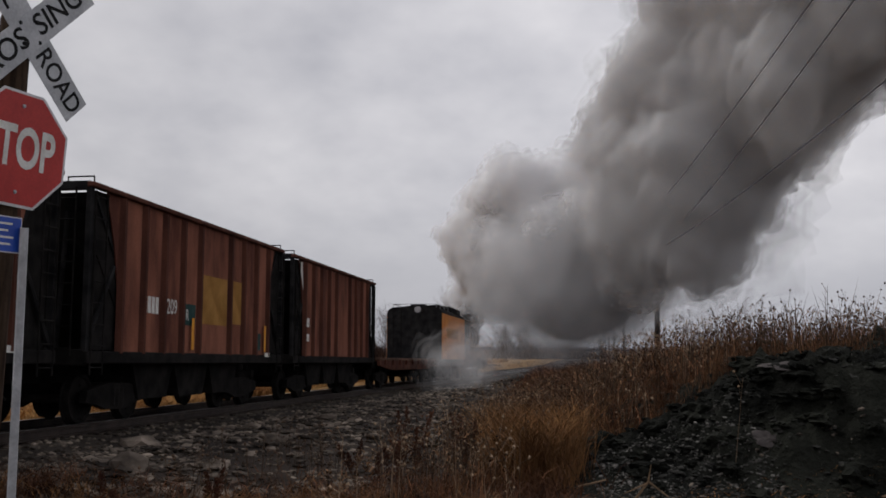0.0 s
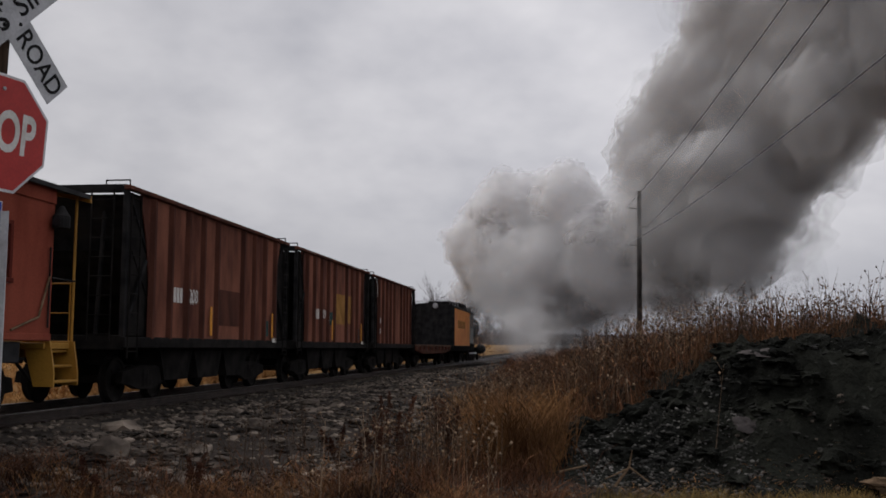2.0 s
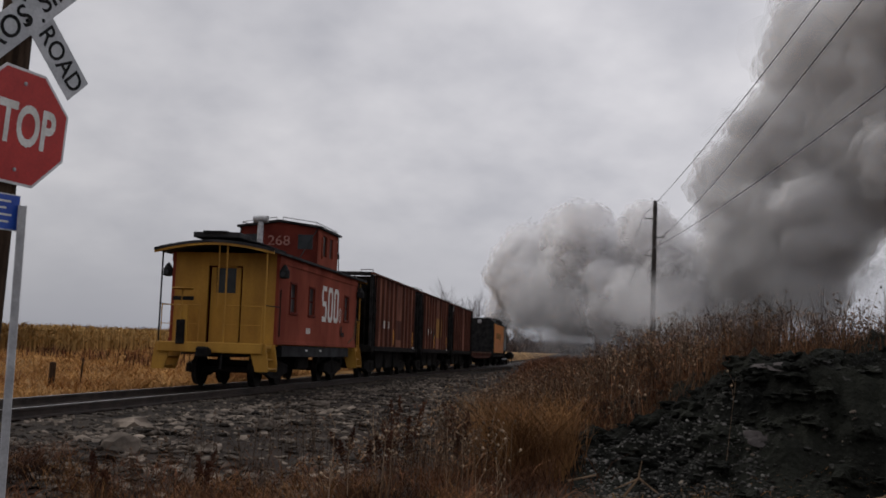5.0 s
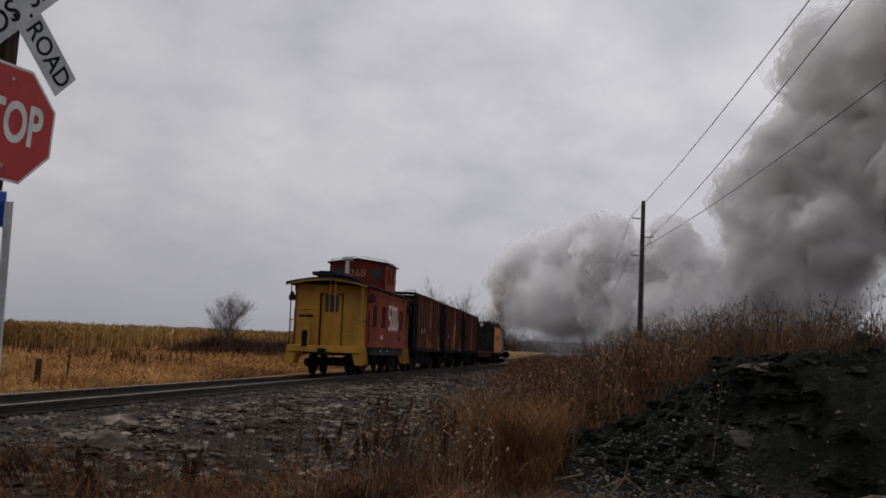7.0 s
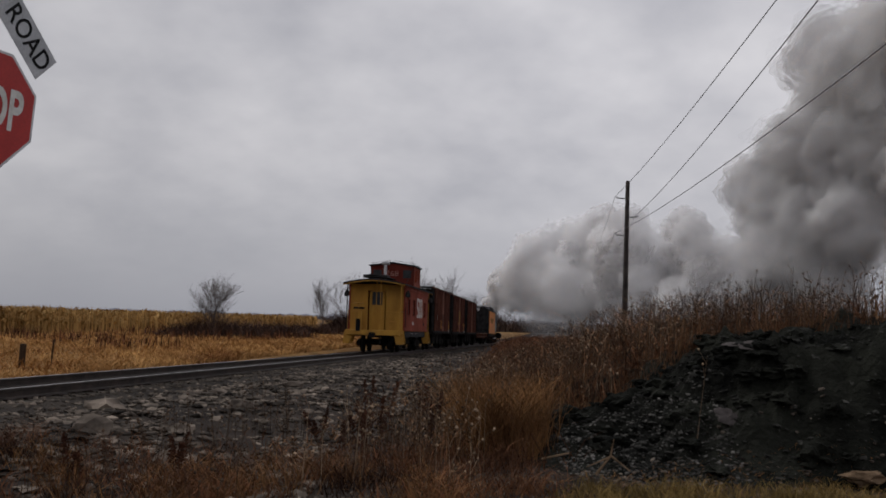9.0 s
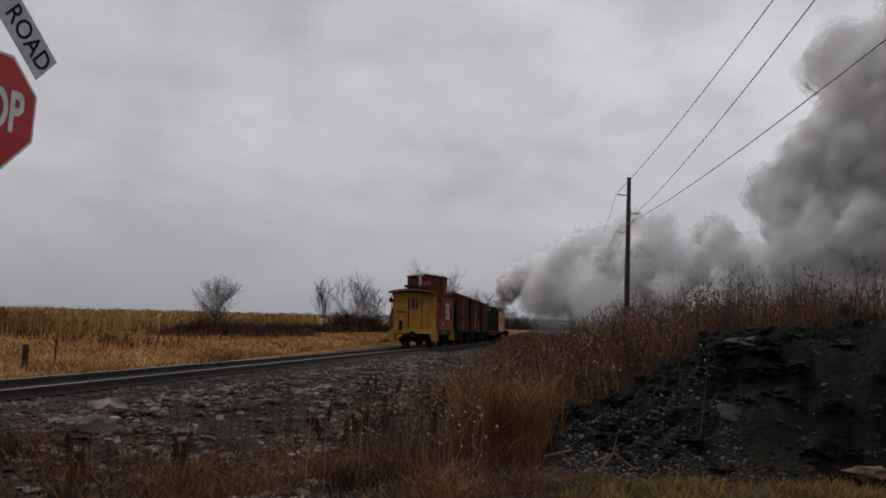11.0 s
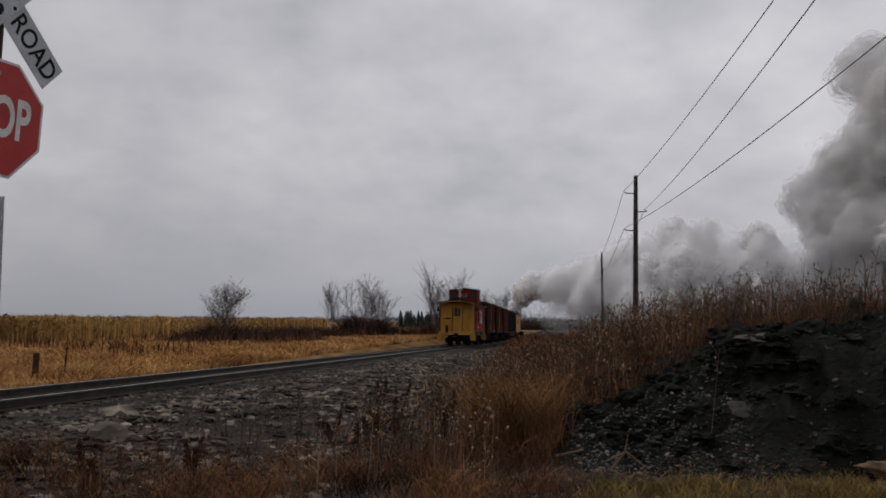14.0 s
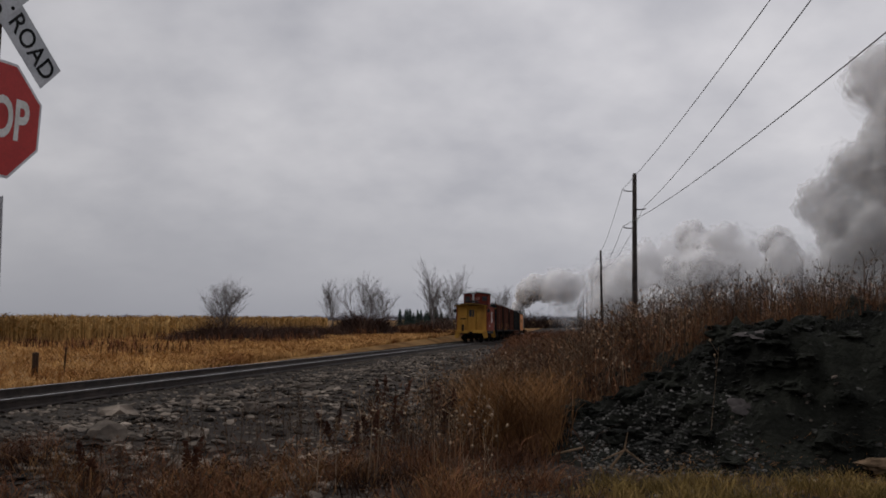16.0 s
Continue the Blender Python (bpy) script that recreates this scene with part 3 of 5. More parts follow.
# ---------- plants ----------
def seed_stalks(name, x, y, z, h, mat, label, seed, dense=7):
    """Dead flower stalks: thin stem, short side twigs, small seed heads."""
    rg = np.random.default_rng(seed)
    V, F, k = [], [], 0

    def strip(p, q, w0, w1):
        nonlocal k
        a = rg.uniform(0, 6.283)
        o = np.array([math.cos(a), math.sin(a), 0])
        for o in (o, np.array([-o[1], o[0], 0])):
            V.extend([p + o * w0, p - o * w0, q - o * w1, q + o * w1])
            F.append((k, k + 1, k + 2, k + 3))
            k += 4

    for xi, yi, zi, hi in zip(x, y, z, h):
        p, lean = np.array([xi, yi, zi]), rg.normal(0, 0.09, 2)
        top = p + np.array([lean[0] * hi, lean[1] * hi, hi])
        strip(p, top, 0.0045, 0.0022)
        for _ in range(rg.integers(2, dense)):
            f = rg.uniform(0.5, 1.0)
            q = p + (top - p) * f
            e = q + np.array([rg.normal(0, 0.08), rg.normal(0, 0.08), rg.uniform(0.02, 0.16)])
            strip(q, e, 0.003, 0.0016)
            r = rg.uniform(0.007, 0.02)
            o = [(r, 0, 0), (-r, 0, 0), (0, r, 0), (0, -r, 0), (0, 0, r * 1.3), (0, 0, -r)]
            V.extend([e + np.array(c) for c in o])
            F.extend([(k, k + 2, k + 4), (k + 2, k + 1, k + 4), (k + 1, k + 3, k + 4), (k + 3, k, k + 4), (k + 2, k, k + 5), (k + 1, k + 2, k + 5), (k + 3, k + 1, k + 5), (k, k + 3, k + 5)])
            k += 6
    me = raw_mesh(name, [tuple(v) for v in V], F, mat)
    return tagged(new(name, me), label, "weeds", kind="stuff")


def clumped(rg, n, per, spread, x0, x1, y0, y1):
    c = np.stack([rg.uniform(x0, x1, n), rg.uniform(y0, y1, n)], 1)
    p = (c[:, None] + rg.normal(0, spread, (n, per, 2))).reshape(-1, 2)
    return p[:, 0], p[:, 1]


def build_weeds():
    rg = np.random.default_rng(11)
    # brown weeds between bank and heap, thinning towards the stones
    n = 52000
    s, l = 10 + 75 * rg.random(n) ** 1.5, 4.2 + 16.5 * rg.random(n) ** 1.1
    x, y = to_xy(s, l)
    inner = l + 0.045 * np.clip(s - 15, 0, 60)
    fill = wob(x, y, 1.1, 0.7) * 0.5 + 0.5
    ok = (rg.random(n) < 1.7 * fill - 0.1) & ~((mound_z(x, y) > 0.1) & (y < 13.6)) & ~((x > 0.4) & (y < 11.0)) & (rg.random(n) < 0.06 + step(6.7, 8.6, inner))
    x, y, s, l = x[ok], y[ok], s[ok], inner[ok]
    h = rg.uniform(0.15, 1.0, len(x)) * (0.2 + 0.8 * step(6.4, 9.2, l)) * (0.7 + 0.5 * step(11, 17, s)) * (0.7 + 0.5 * fill[ok])
    stuff("brown_weeds", *blades(x, y, ground_z(x, y) - 0.02, h, 0.006 + 0.0005 * s, 0.95, rg), M["weed"], "dense reddish-brown dead weeds beside the track", "weeds")
    # rust-orange bunch grass
    x, y = clumped(rg, 26, 150, 0.15, 0.5, 1.5, 11.8, 15)
    x = x + (y - 12) * 0.12
    ok = ~((mound_z(x, y) > 0.25) & (y < 13.5))
    x, y = x[ok], y[ok]
    stuff("orange_bunch_grass", *blades(x, y, ground_z(x, y), rg.uniform(0.25, 1.15, len(x)), 0.009, 0.55, rg), M["orange_grass"], "rust-orange dry bunch grass", "grass")
    # upright stems and curled dead leaves through the weeds
    n = 9000
    s, l = 12 + 50 * rg.random(n) ** 1.4, 6.9 + 10 * rg.random(n)
    x, y = to_xy(s, l)
    ok = ~((mound_z(x, y) > 0.05) & (y < 13.4)) & ~((x > 0.6) & (y < 11.6)) & (wob(x, y, 1.6, 3.0) > -0.25)
    x, y, s, l = x[ok], y[ok], s[ok], l[ok]
    stuff("weed_stems", *blades(x, y, ground_z(x, y), rg.uniform(0.3, 1.05, len(x)) * (0.35 + 0.7 * step(6.6, 9.2, l)), 0.006 + 0.0005 * s, 0.18, rg), M["leaf"], "thin upright dead stems among the weeds", "weeds")
    n = 22000
    s, l = 11 + 45 * rg.random(n) ** 1.5, 6.2 + 9 * rg.random(n)
    x, y = to_xy(s, l)
    ok = ~((mound_z(x, y) > 0.05) & (y < 13.4)) & ~((x > 0.6) & (y < 11.4)) & (wob(x, y, 2.1, 5.0) > -0.1)
    x, y, s, l = x[ok], y[ok], s[ok], l[ok]
    stuff("dead_leaves", *blades(x, y, ground_z(x, y) + rg.uniform(0.03, 0.85, len(x)) * (0.3 + 0.7 * step(5.6, 8.5, l)), rg.uniform(0.03, 0.09, len(x)), 0.014 + 0.0007 * s, 1.6, rg), M["leaf"], "curled brown dead leaves on the weeds", "leaves")
    # sparse tufts in the foreground ditch
    x, y = clumped(rg, 110, 55, 0.17, -5.4, 1.4, 8.2, 12.0)
    stuff("verge_tufts", *blades(x, y, ground_z(x, y), rg.uniform(0.08, 0.42, len(x)), 0.008, 0.9, rg), M["weed"], "brown dead grass tufts in the ditch", "grass")
    x, y = clumped(rg, 26, 60, 0.12, -5.0, 0.5, 8.4, 11.0)
    stuff("verge_straw", *blades(x, y, ground_z(x, y), rg.uniform(0.1, 0.45, len(x)), 0.007, 0.9, rg), M["orange_grass"], "pale dry straw in the ditch", "grass")
    # olive grass at the foot of the heap
    x, y = clumped(rg, 60, 80, 0.12, 1.4, 5.2, 8.5, 9.75)
    stuff("short_grass", *blades(x, y, ground_z(x, y), rg.uniform(0.06, 0.22, len(x)), 0.008, 0.6, rg), M["green_grass"], "short olive and straw grass", "grass")
    # bank of grass and tall stalks on and behind the heap
    n = 26000
    x, y = rg.uniform(2.0, 14, n), 13.2 + 9 * rg.random(n)
    fill = wob(x, y, 1.3, 2.2) * 0.5 + 0.5
    stuff("mound_grass", *blades(x, y, ground_z(x, y) - 0.02, rg.uniform(0.1, 0.34, n) * (0.5 + 0.7 * fill), 0.010, 0.6, rg), M["weed"], "reddish dead grass on the crest of the heap", "grass")
    n = 12000
    x, y = rg.uniform(2.0, 13, n), 13.2 + 7 * rg.random(n)
    stuff("crest_straw", *blades(x, y, ground_z(x, y), rg.uniform(0.12, 0.42, n), 0.008, 0.45, rg), M["leaf"], "pale brown straw on the crest of the heap", "grass")
    n = 560
    x, y = rg.uniform(2.3, 9.5, n), 13.2 + 6 * rg.random(n)
    seed_stalks("crest_stalks", x, y, ground_z(x, y), 0.18 + 0.5 * rg.random(n) ** 2.0, M["stalk"], "tall dead flower stalks with seed heads on the heap", 21)
    n = 2600
    s, l = 12 + 42 * rg.random(n) ** 1.3, 7.2 + 8 * rg.random(n) ** 1.1
    x, y = to_xy(s, l)
    ok = ~((mound_z(x, y) > 0.0) & (y < 13.6)) & ~((x > 0.7) & (y < 12.2))
    x, y = x[ok], y[ok]
    seed_stalks("verge_stalks", x, y, ground_z(x, y), rg.uniform(0.3, 0.98, len(x)) * (0.4 + 0.6 * step(6.0, 8.5, to_sl(x, y)[1])), M["stalk"], "dead flower stalks with dark seed heads beside the track", 22, 9)
    # paler, thinner stalks mixed into the weeds
    n = 420
    s, l = 10 + 16 * rg.random(n), 6.8 + 4.5 * rg.random(n)
    x, y = to_xy(s, l)
    ok = ~((mound_z(x, y) > 0.0) & (y < 13.6)) & ~((x > 0.7) & (y < 12.2))
    x, y = x[ok], y[ok]
    seed_stalks("pale_stalks", x, y, ground_z(x, y), rg.uniform(0.3, 0.9, len(x)), M["pale_stalk"], "pale straw-coloured dead stalks among the weeds", 25, 8)
    n = 90
    s, l = 8.5 + 8 * rg.random(n), 4.6 + 2.5 * rg.random(n)
    x, y = to_xy(s, l)
    seed_stalks("ditch_stalks", x, y, ground_z(x, y), rg.uniform(0.3, 0.7, n), M["stalk"], "thin dead stalks in the ditch", 23)
    x, y = np.array([3.12]), np.array([10.9])
    seed_stalks("lone_stalk", x, y, ground_z(x, y), np.array([0.95]), M["pale_stalk"], "single pale stalk in front of the dark heap", 24, 3)
    # golden strip and corn across the track
    n = 110000
    s, l = 12 + 130 * rg.random(n) ** 1.3, -2.6 - 40 * rg.random(n) ** 1.7
    x, y = to_xy(s, l)
    fill = wob(x, y, 0.75, 4.0) * 0.5 + 0.5
    tuft = wob(x, y, 2.3, 1.0) * 0.5 + 0.5
    d = np.hypot(x, y)
    stuff("gold_grass_strip", *blades(x, y, ground_z(x, y) - 0.02, rg.uniform(0.12, 0.55, n) * (0.25 + 0.6 * fill + 0.5 * tuft), 0.008 + 0.00075 * d, 0.95, rg), M["gold_grass"], "golden dry grass strip beyond the track", "grass")
    n = 9000
    s, l = 40 + 110 * rg.random(n), -9 - 30 * rg.random(n) ** 1.3
    x, y = to_xy(s, l)
    fill = wob(x, y, 0.22, 1.0)
    ok = (fill > 0.1)
    x, y = x[ok], y[ok]
    d = np.hypot(x, y)
    stuff("russet_brush_strip", *blades(x, y, ground_z(x, y), rg.uniform(0.4, 0.9, len(x)), 0.01 + 0.0009 * d, 0.3, rg), M["weed"], "russet weeds along the field edge", "weeds")


def dock_plant(x, y, h, stems, seed, label):
    """A dead dock: stiff brown stems thickly set with dark seed clusters."""
    r = random.Random(seed)
    d = thing("dock_plant", label, "weed", "dead docks on the verge", at=Matrix.Translation((x, y, float(ground_z(x, y)) - 0.02)))
    for _ in range(stems):
        foot = Vector((r.gauss(0, 0.05), r.gauss(0, 0.05), 0))
        top = foot + Vector((r.gauss(0, 0.16) * h, r.gauss(0, 0.16) * h, h * r.uniform(0.5, 1.0)))
        stem = part("stem", Build().rod(foot, top, 0.006, 0.003, 5), M["stalk"], d)
        V, F = [], []
        for _ in range(170):
            f = 0.4 + 0.6 * r.random() ** 0.8
            c = foot.lerp(top, f) + Vector((r.gauss(0, 1), r.gauss(0, 1), r.gauss(0, 1))) * 0.045 * (1.2 - f)
            q = r.uniform(0.005, 0.012)
            k = len(V)
            V += [tuple(c + Vector(o) * q) for o in ((1, 0, 0), (-0.5, 0.9, 0), (-0.5, -0.9, 0), (0, 0, 1.5), (0, 0, -1.2))]
            F += [(k, k + 1, k + 3), (k + 1, k + 2, k + 3), (k + 2, k, k + 3), (k + 1, k, k + 4), (k + 2, k + 1, k + 4), (k, k + 2, k + 4)]
        seeds = part("seed_head", raw_mesh("seed_head", V, F, M["dock"]), None, stem, "dark reddish-brown seed clusters")
        seeds["kind"] = "stuff"
    return d


def build_docks():
    dock_plant(-0.36, 10.8, 1.05, 5, 1, "tall dark reddish-brown dead dock beside the ditch")
    dock_plant(-0.62, 10.5, 0.7, 3, 2, "dark dead dock in the ditch weeds")
    dock_plant(-2.3, 10.1, 0.55, 4, 3, "low rust-brown dock below the stone bank")
    dock_plant(-3.2, 9.9, 0.5, 4, 4, "low rust-brown dock on the verge")
    dock_plant(0.35, 12.4, 0.9, 4, 5, "dark dock among orange grass")
    dock_plant(-1.1, 12.6, 0.8, 3, 6, "dark dock at the edge of the weeds")


def build_corn():
    rg = np.random.default_rng(5)
    V, F, k = [], [], 0
    n = 15000
    y = 66 + 240 * rg.random(n) ** 1.6
    x = -1.5 - 0.95 * y * rg.random(n)
    x = np.where(rg.random(n) < 0.5, x, -6 - 0.55 * y * rg.random(n))
    s, l = to_sl(x, y)
    ok = (l < -24) & (x < -0.09 * y - 1)
    x, y = x[ok], y[ok]
    z = ground_z(x, y)
    d = np.hypot(x, y)
    h = rg.uniform(1.65, 2.15, len(x))
    Va, Fa = blades(x, y, z, h, 0.03 + 0.0013 * d, 0.06, rg)
    parts, faces, k = [Va], [Fa], len(Va)
    for _ in range(3):
        f = rg.uniform(0.3, 0.85, len(x))
        Vb, Fb = blades(x, y, z + h * f, rg.uniform(0.25, 0.5, len(x)), 0.05 + 0.0014 * d, 1.3, rg)
        parts.append(Vb)
        faces.append(Fb + k)
        k += len(Vb)
    stuff("corn_field", np.concatenate(parts), np.concatenate(faces), M["corn"], "ripe dry corn standing in rows", "corn")
    # the unbroken far field, seen edge on over the near rows
    b = Build()
    for (x0, y0), (x1, y1) in (((-520, 300), (-60, 330)),):
        b.box((x0 + x1) / 2, (y0 + y1) / 2 + 150, 0.2, x1 - x0, 300, 2.6, 0.3)
    tagged(new("far_corn", b.mesh("far_corn", M["corn"])), "distant uncut corn field", "corn", kind="stuff")


build_weeds()
build_docks()
build_corn()


def bare_tree(name, at, height, spread, seed, label, stems=4, group="bare trees by the field"):
    """Trunk, limbs and fine twigs, each pass thinner."""
    r = random.Random(seed)
    t = thing(name, label, "tree", group, at=Matrix.Translation(at))
    trunk, crown = Build(), Build()

    def grow(b, p, way, length, rad, depth):
        steps = 3
        for k in range(steps):
            q = p + way * (length / steps)
            b.rod(p, q, rad * (1 - 0.22 * k), rad * (1 - 0.22 * (k + 1)), 6 if rad > 0.03 else 3, False)
            p = q
            way = (way + Vector((r.gauss(0, 0.13), r.gauss(0, 0.13), 0.05))).normalized()
            if depth > 0:
                for _ in range(2 if depth > 2 else 3):
                    side = (way + Vector((r.gauss(0, 0.7), r.gauss(0, 0.7), r.uniform(-0.2, 0.4))) * spread).normalized()
                    grow(crown, p, side, length * r.uniform(0.45, 0.68), max(rad * 0.42, height * 0.0012), depth - 1)

    for _ in range(stems):
        way = Vector((r.gauss(0, 0.2) * spread, r.gauss(0, 0.2) * spread, 1)).normalized()
        grow(trunk, Vector((r.gauss(0, 0.15), r.gauss(0, 0.15), -0.1)), way, height * r.uniform(0.5, 0.6), height * 0.0095, 3)
    part("trunk", trunk, M["bark"], t)
    part("crown", crown, M["bark"], t, "fine bare twigs")
    return t


def brush(name, x, y, w, dpt, h, n, mat, label, seed):
    """A thicket: many stiff twigs fanning up, uneven outline."""
    rg = np.random.default_rng(seed)
    px, py = x + rg.normal(0, w / 2.6, n), y + rg.normal(0, dpt / 2.6, n)
    u = np.clip(1 - ((px - x) / (w * 0.75)) ** 2, 0.15, 1)
    hh = h * u * rg.uniform(0.3, 1.0, n) * (0.85 + 0.5 * wob(px, py, 1.1, seed))
    d = math.hypot(x, y)
    return tagged(new(name, raw_mesh(name, *[a.tolist() for a in blades(px, py, ground_z(px, py), np.maximum(hh, 0.1), 0.012 + 0.0006 * d, 0.7, rg)], mat)), label, "thicket", kind="stuff")


def build_trees():
    def spot(px_az, d):
        x, y = d * math.sin(radians(px_az)), d * math.cos(radians(px_az))
        return (x, y, float(land_xy(x, y)))

    bare_tree("bare_tree", spot(-11.2, 74), 4.6, 0.85, 1, "bare many-stemmed tree at the corn's edge", 5)
    bare_tree("bare_tree", spot(-3.4, 100), 6.0, 0.8, 2, "bare rounded tree above dark brush", 4)
    bare_tree("bare_tree", spot(-5.0, 105), 5.6, 0.5, 3, "slim bare tree near the field", 2)
    bare_tree("bare_tree", spot(-2.2, 108), 5.0, 0.7, 9, "bare tree with fine pale twigs", 3)
    bare_tree("bare_tree", spot(0.7, 130), 8.4, 0.55, 4, "tall bare tree beside the track", 3)
    bare_tree("bare_tree", spot(1.7, 135), 7.6, 0.6, 5, "bare tree with a broad crown", 3)
    bare_tree("bare_tree", spot(3.6, 210), 9.0, 0.9, 6, "far bare tree behind the train", 4)
    bare_tree("bare_tree", spot(4.6, 215), 8.5, 0.9, 7, "far bare tree with a wide crown", 4)
    for a, d, w, h, n, mat, sd, lab in (
        (-11.0, 73, 7.5, 2.1, 2200, "shrub", 1, "dark brush round a bare tree"), (-8.6, 76, 7, 2.0, 1900, "shrub", 2, "dark leafless brush"),
        (-3.3, 98, 5.2, 3.1, 4200, "shrub", 3, "dense dark brush under a bare tree"), (-6.3, 90, 6, 1.7, 1500, "shrub", 4, "low russet brush"),
        (-0.6, 100, 8, 1.5, 2000, "weed", 5, "low russet brush by the track"), (1.0, 125, 6, 2.2, 700, "shrub", 6, "brush under tall bare trees"),
        (4.2, 190, 24, 6.0, 900, "shrub", 7, "far leafless wood"), (6.3, 170, 16, 3.6, 900, "shrub", 8, "far brush beside the track")):
        x, y, _ = spot(a, d)
        brush("thicket", x, y, w, 2.5, h, n, M[mat], lab, sd)
    # conifers, and far woods whose colour holds the haze of distance
    rg = np.random.default_rng(2)
    for k in range(16):
        a = -1.2 + 2.6 * k / 15 + rg.uniform(-0.1, 0.1)
        d, h = rg.uniform(300, 330), rg.uniform(4.5, 6.5)
        x, y, z = spot(a, d)
        t = thing("conifer", "dark green far-off conifer tree", "tree", "far conifers", at=Matrix.Translation((x, y, z)))
        part("trunk", Build().rod((0, 0, 0), (0, 0, h * 0.9), 0.14, 0.04, 6), M["bark"], t)
        c = Build()
        for j in range(9):
            f = j / 9
            r = (1 - f) * h * 0.26 + 0.1
            for i in range(9):
                q = 6.283 * (i + rg.uniform(-0.3, 0.3)) / 9
                rr = r * rg.uniform(0.7, 1.15)
                zz = h * (0.1 + 0.85 * f)
                c.add([(0, 0, zz + 0.5), (math.cos(q - 0.4) * rr, math.sin(q - 0.4) * rr, zz - 0.3), (math.cos(q) * rr * 1.15, math.sin(q) * rr * 1.15, zz - 0.1), (math.cos(q + 0.4) * rr, math.sin(q + 0.4) * rr, zz - 0.3)], [(0, 1, 2), (0, 2, 3)])
        part("crown", c, M["pine"], t, "dark green needles")
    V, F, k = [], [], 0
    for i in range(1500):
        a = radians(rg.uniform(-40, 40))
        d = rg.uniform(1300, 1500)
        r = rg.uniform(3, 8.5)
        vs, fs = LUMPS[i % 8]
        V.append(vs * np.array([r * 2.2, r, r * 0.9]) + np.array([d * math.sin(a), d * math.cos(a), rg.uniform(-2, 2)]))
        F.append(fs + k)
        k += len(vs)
    stuff("far_woods", np.concatenate(V), np.concatenate(F), M["haze_wood"], "woods on the horizon, tinted blue-grey with haze", "woods")


build_trees()


# ---------- crossing signs ----------
def build_signs():
    sx, sy = -3.01, 6.51
    face = 62.5  # the sign plane runs this far round from x; it faces the road
    post = thing("sign_post", "leaning weathered timber post with railway crossing signs", "sign post", at=pose(sx, sy, 0, 0, 2.5, 0))
    n, prof = 20, [(0.13, -0.4), (0.125, 0.0), (0.112, 2.0), (0.10, 3.78), (0.085, 3.83)]
    part("post", Build().turned(prof, n=n), M["post_wood"], post, smooth=True)

    def on(z, out, roll=0.0, side=0.0):
        """In the sign plane: x along the plane, y up, z out to the road."""
        a = radians(face)
        ex, nz = Vector((math.cos(a), math.sin(a), 0)), Vector((math.sin(a), -math.cos(a), 0))
        m = Matrix((ex, Vector((0, 0, 1)), nz)).transposed().to_4x4()
        return Matrix.Translation(nz * out + ex * side + Vector((0, 0, z))) @ m @ pose(0, 0, 0, 0, 0, roll)

    def octagon(w):
        r = w / 2 / math.cos(math.pi / 8)
        return [(r * math.cos(math.pi / 8 + i * math.pi / 4), r * math.sin(math.pi / 8 + i * math.pi / 4)) for i in range(8)]

    zc = 2.907
    board = part("stop_board", Build().plate(octagon(0.762), "z", 0, 0.004), M["sign_white"], post, "white-edged octagon", at=on(zc, 0.13, -1.5))
    part("red_face", Build().plate(octagon(0.726), "z", 0.004, 0.0065), M["sign_red"], board, "red stop face")
    part("lettering", text_mesh("STOP", 0.375, M["lettering"], 0.001, 0.62, 0.010), None, board, "white word STOP", at=pose(0, 0, 0.0085))
    for y in (-0.285, 0.285):
        part("bolt", Build().turned([(0.013, 0.005), (0.013, 0.011), (0.006, 0.013)], n=12), M["galv"], board, at=pose(0, y, 0.003))
    zb = 3.688
    for words, roll, out in (((("RAIL", -0.37), ("ROAD", 0.37)), -45.0, 0.125), ((("CROS", -0.32), ("SING", 0.30)), 46.0, 0.131)):
        bl = part("crossbuck_blade", Build().box(0, 0, 0, 1.24, 0.229, 0.004, 0.001), M["sign_grey"], post, "off-white crossbuck blade with black words", at=on(zb, out, roll, 0.012))
        for word, x in words:
            part("lettering", text_mesh(word, 0.2, M["black"], 0.001, 0.83 if abs(x) > 0.35 else 1.08, 0.002), None, bl, at=pose(x, 0, 0.0035))
        for x in (-0.09, 0.09):
            part("bolt", Build().turned([(0.014, 0.002), (0.014, 0.01), (0.006, 0.012)], n=10), M["black"], bl, at=pose(x, x * 0.3, 0))
    # blue notice on its own steel post in front
    mp = thing("steel_sign_post", "chalky steel channel post with a blue notice", "sign post", at=pose(-2.62, 6.2, 0, 0, 0.4, 0))
    b = Build()
    b.box(0, 0, 1.1, 0.012, 0.05, 2.5, 0.003).box(0.02, 0.022, 1.1, 0.035, 0.006, 2.5, 0.002).box(0.02, -0.022, 1.1, 0.035, 0.006, 2.5, 0.002)
    part("post", b, M["white_post"], mp, at=pose(0, 0, 0, 0, 0, -68))
    a = radians(face)
    plate = part("notice_plate", Build().box(0, 0, 0, 0.36, 0.225, 0.004, 0.001), M["sign_white"], mp, "blue notice with white border", at=Matrix.Translation((-0.13, -0.14, 2.3)) @ on(0, 0.03, 0))
    part("blue_face", Build().box(0, 0, 0.003, 0.346, 0.211, 0.002, 0.0005), M["sign_blue"], plate)
    for i in range(4):
        part("text_bar", Build().box(0, 0, 0.0045, (0.22, 0.16, 0.24, 0.2)[i], 0.013, 0.001, 0.0003), M["lettering"], plate, at=pose(0, 0.066 - 0.042 * i, 0))
    # low stake by the track
    st = thing("marker_stake", "short dark timber stake in the golden grass", "stake")
    x, y = to_xy(27.5, -5.4)
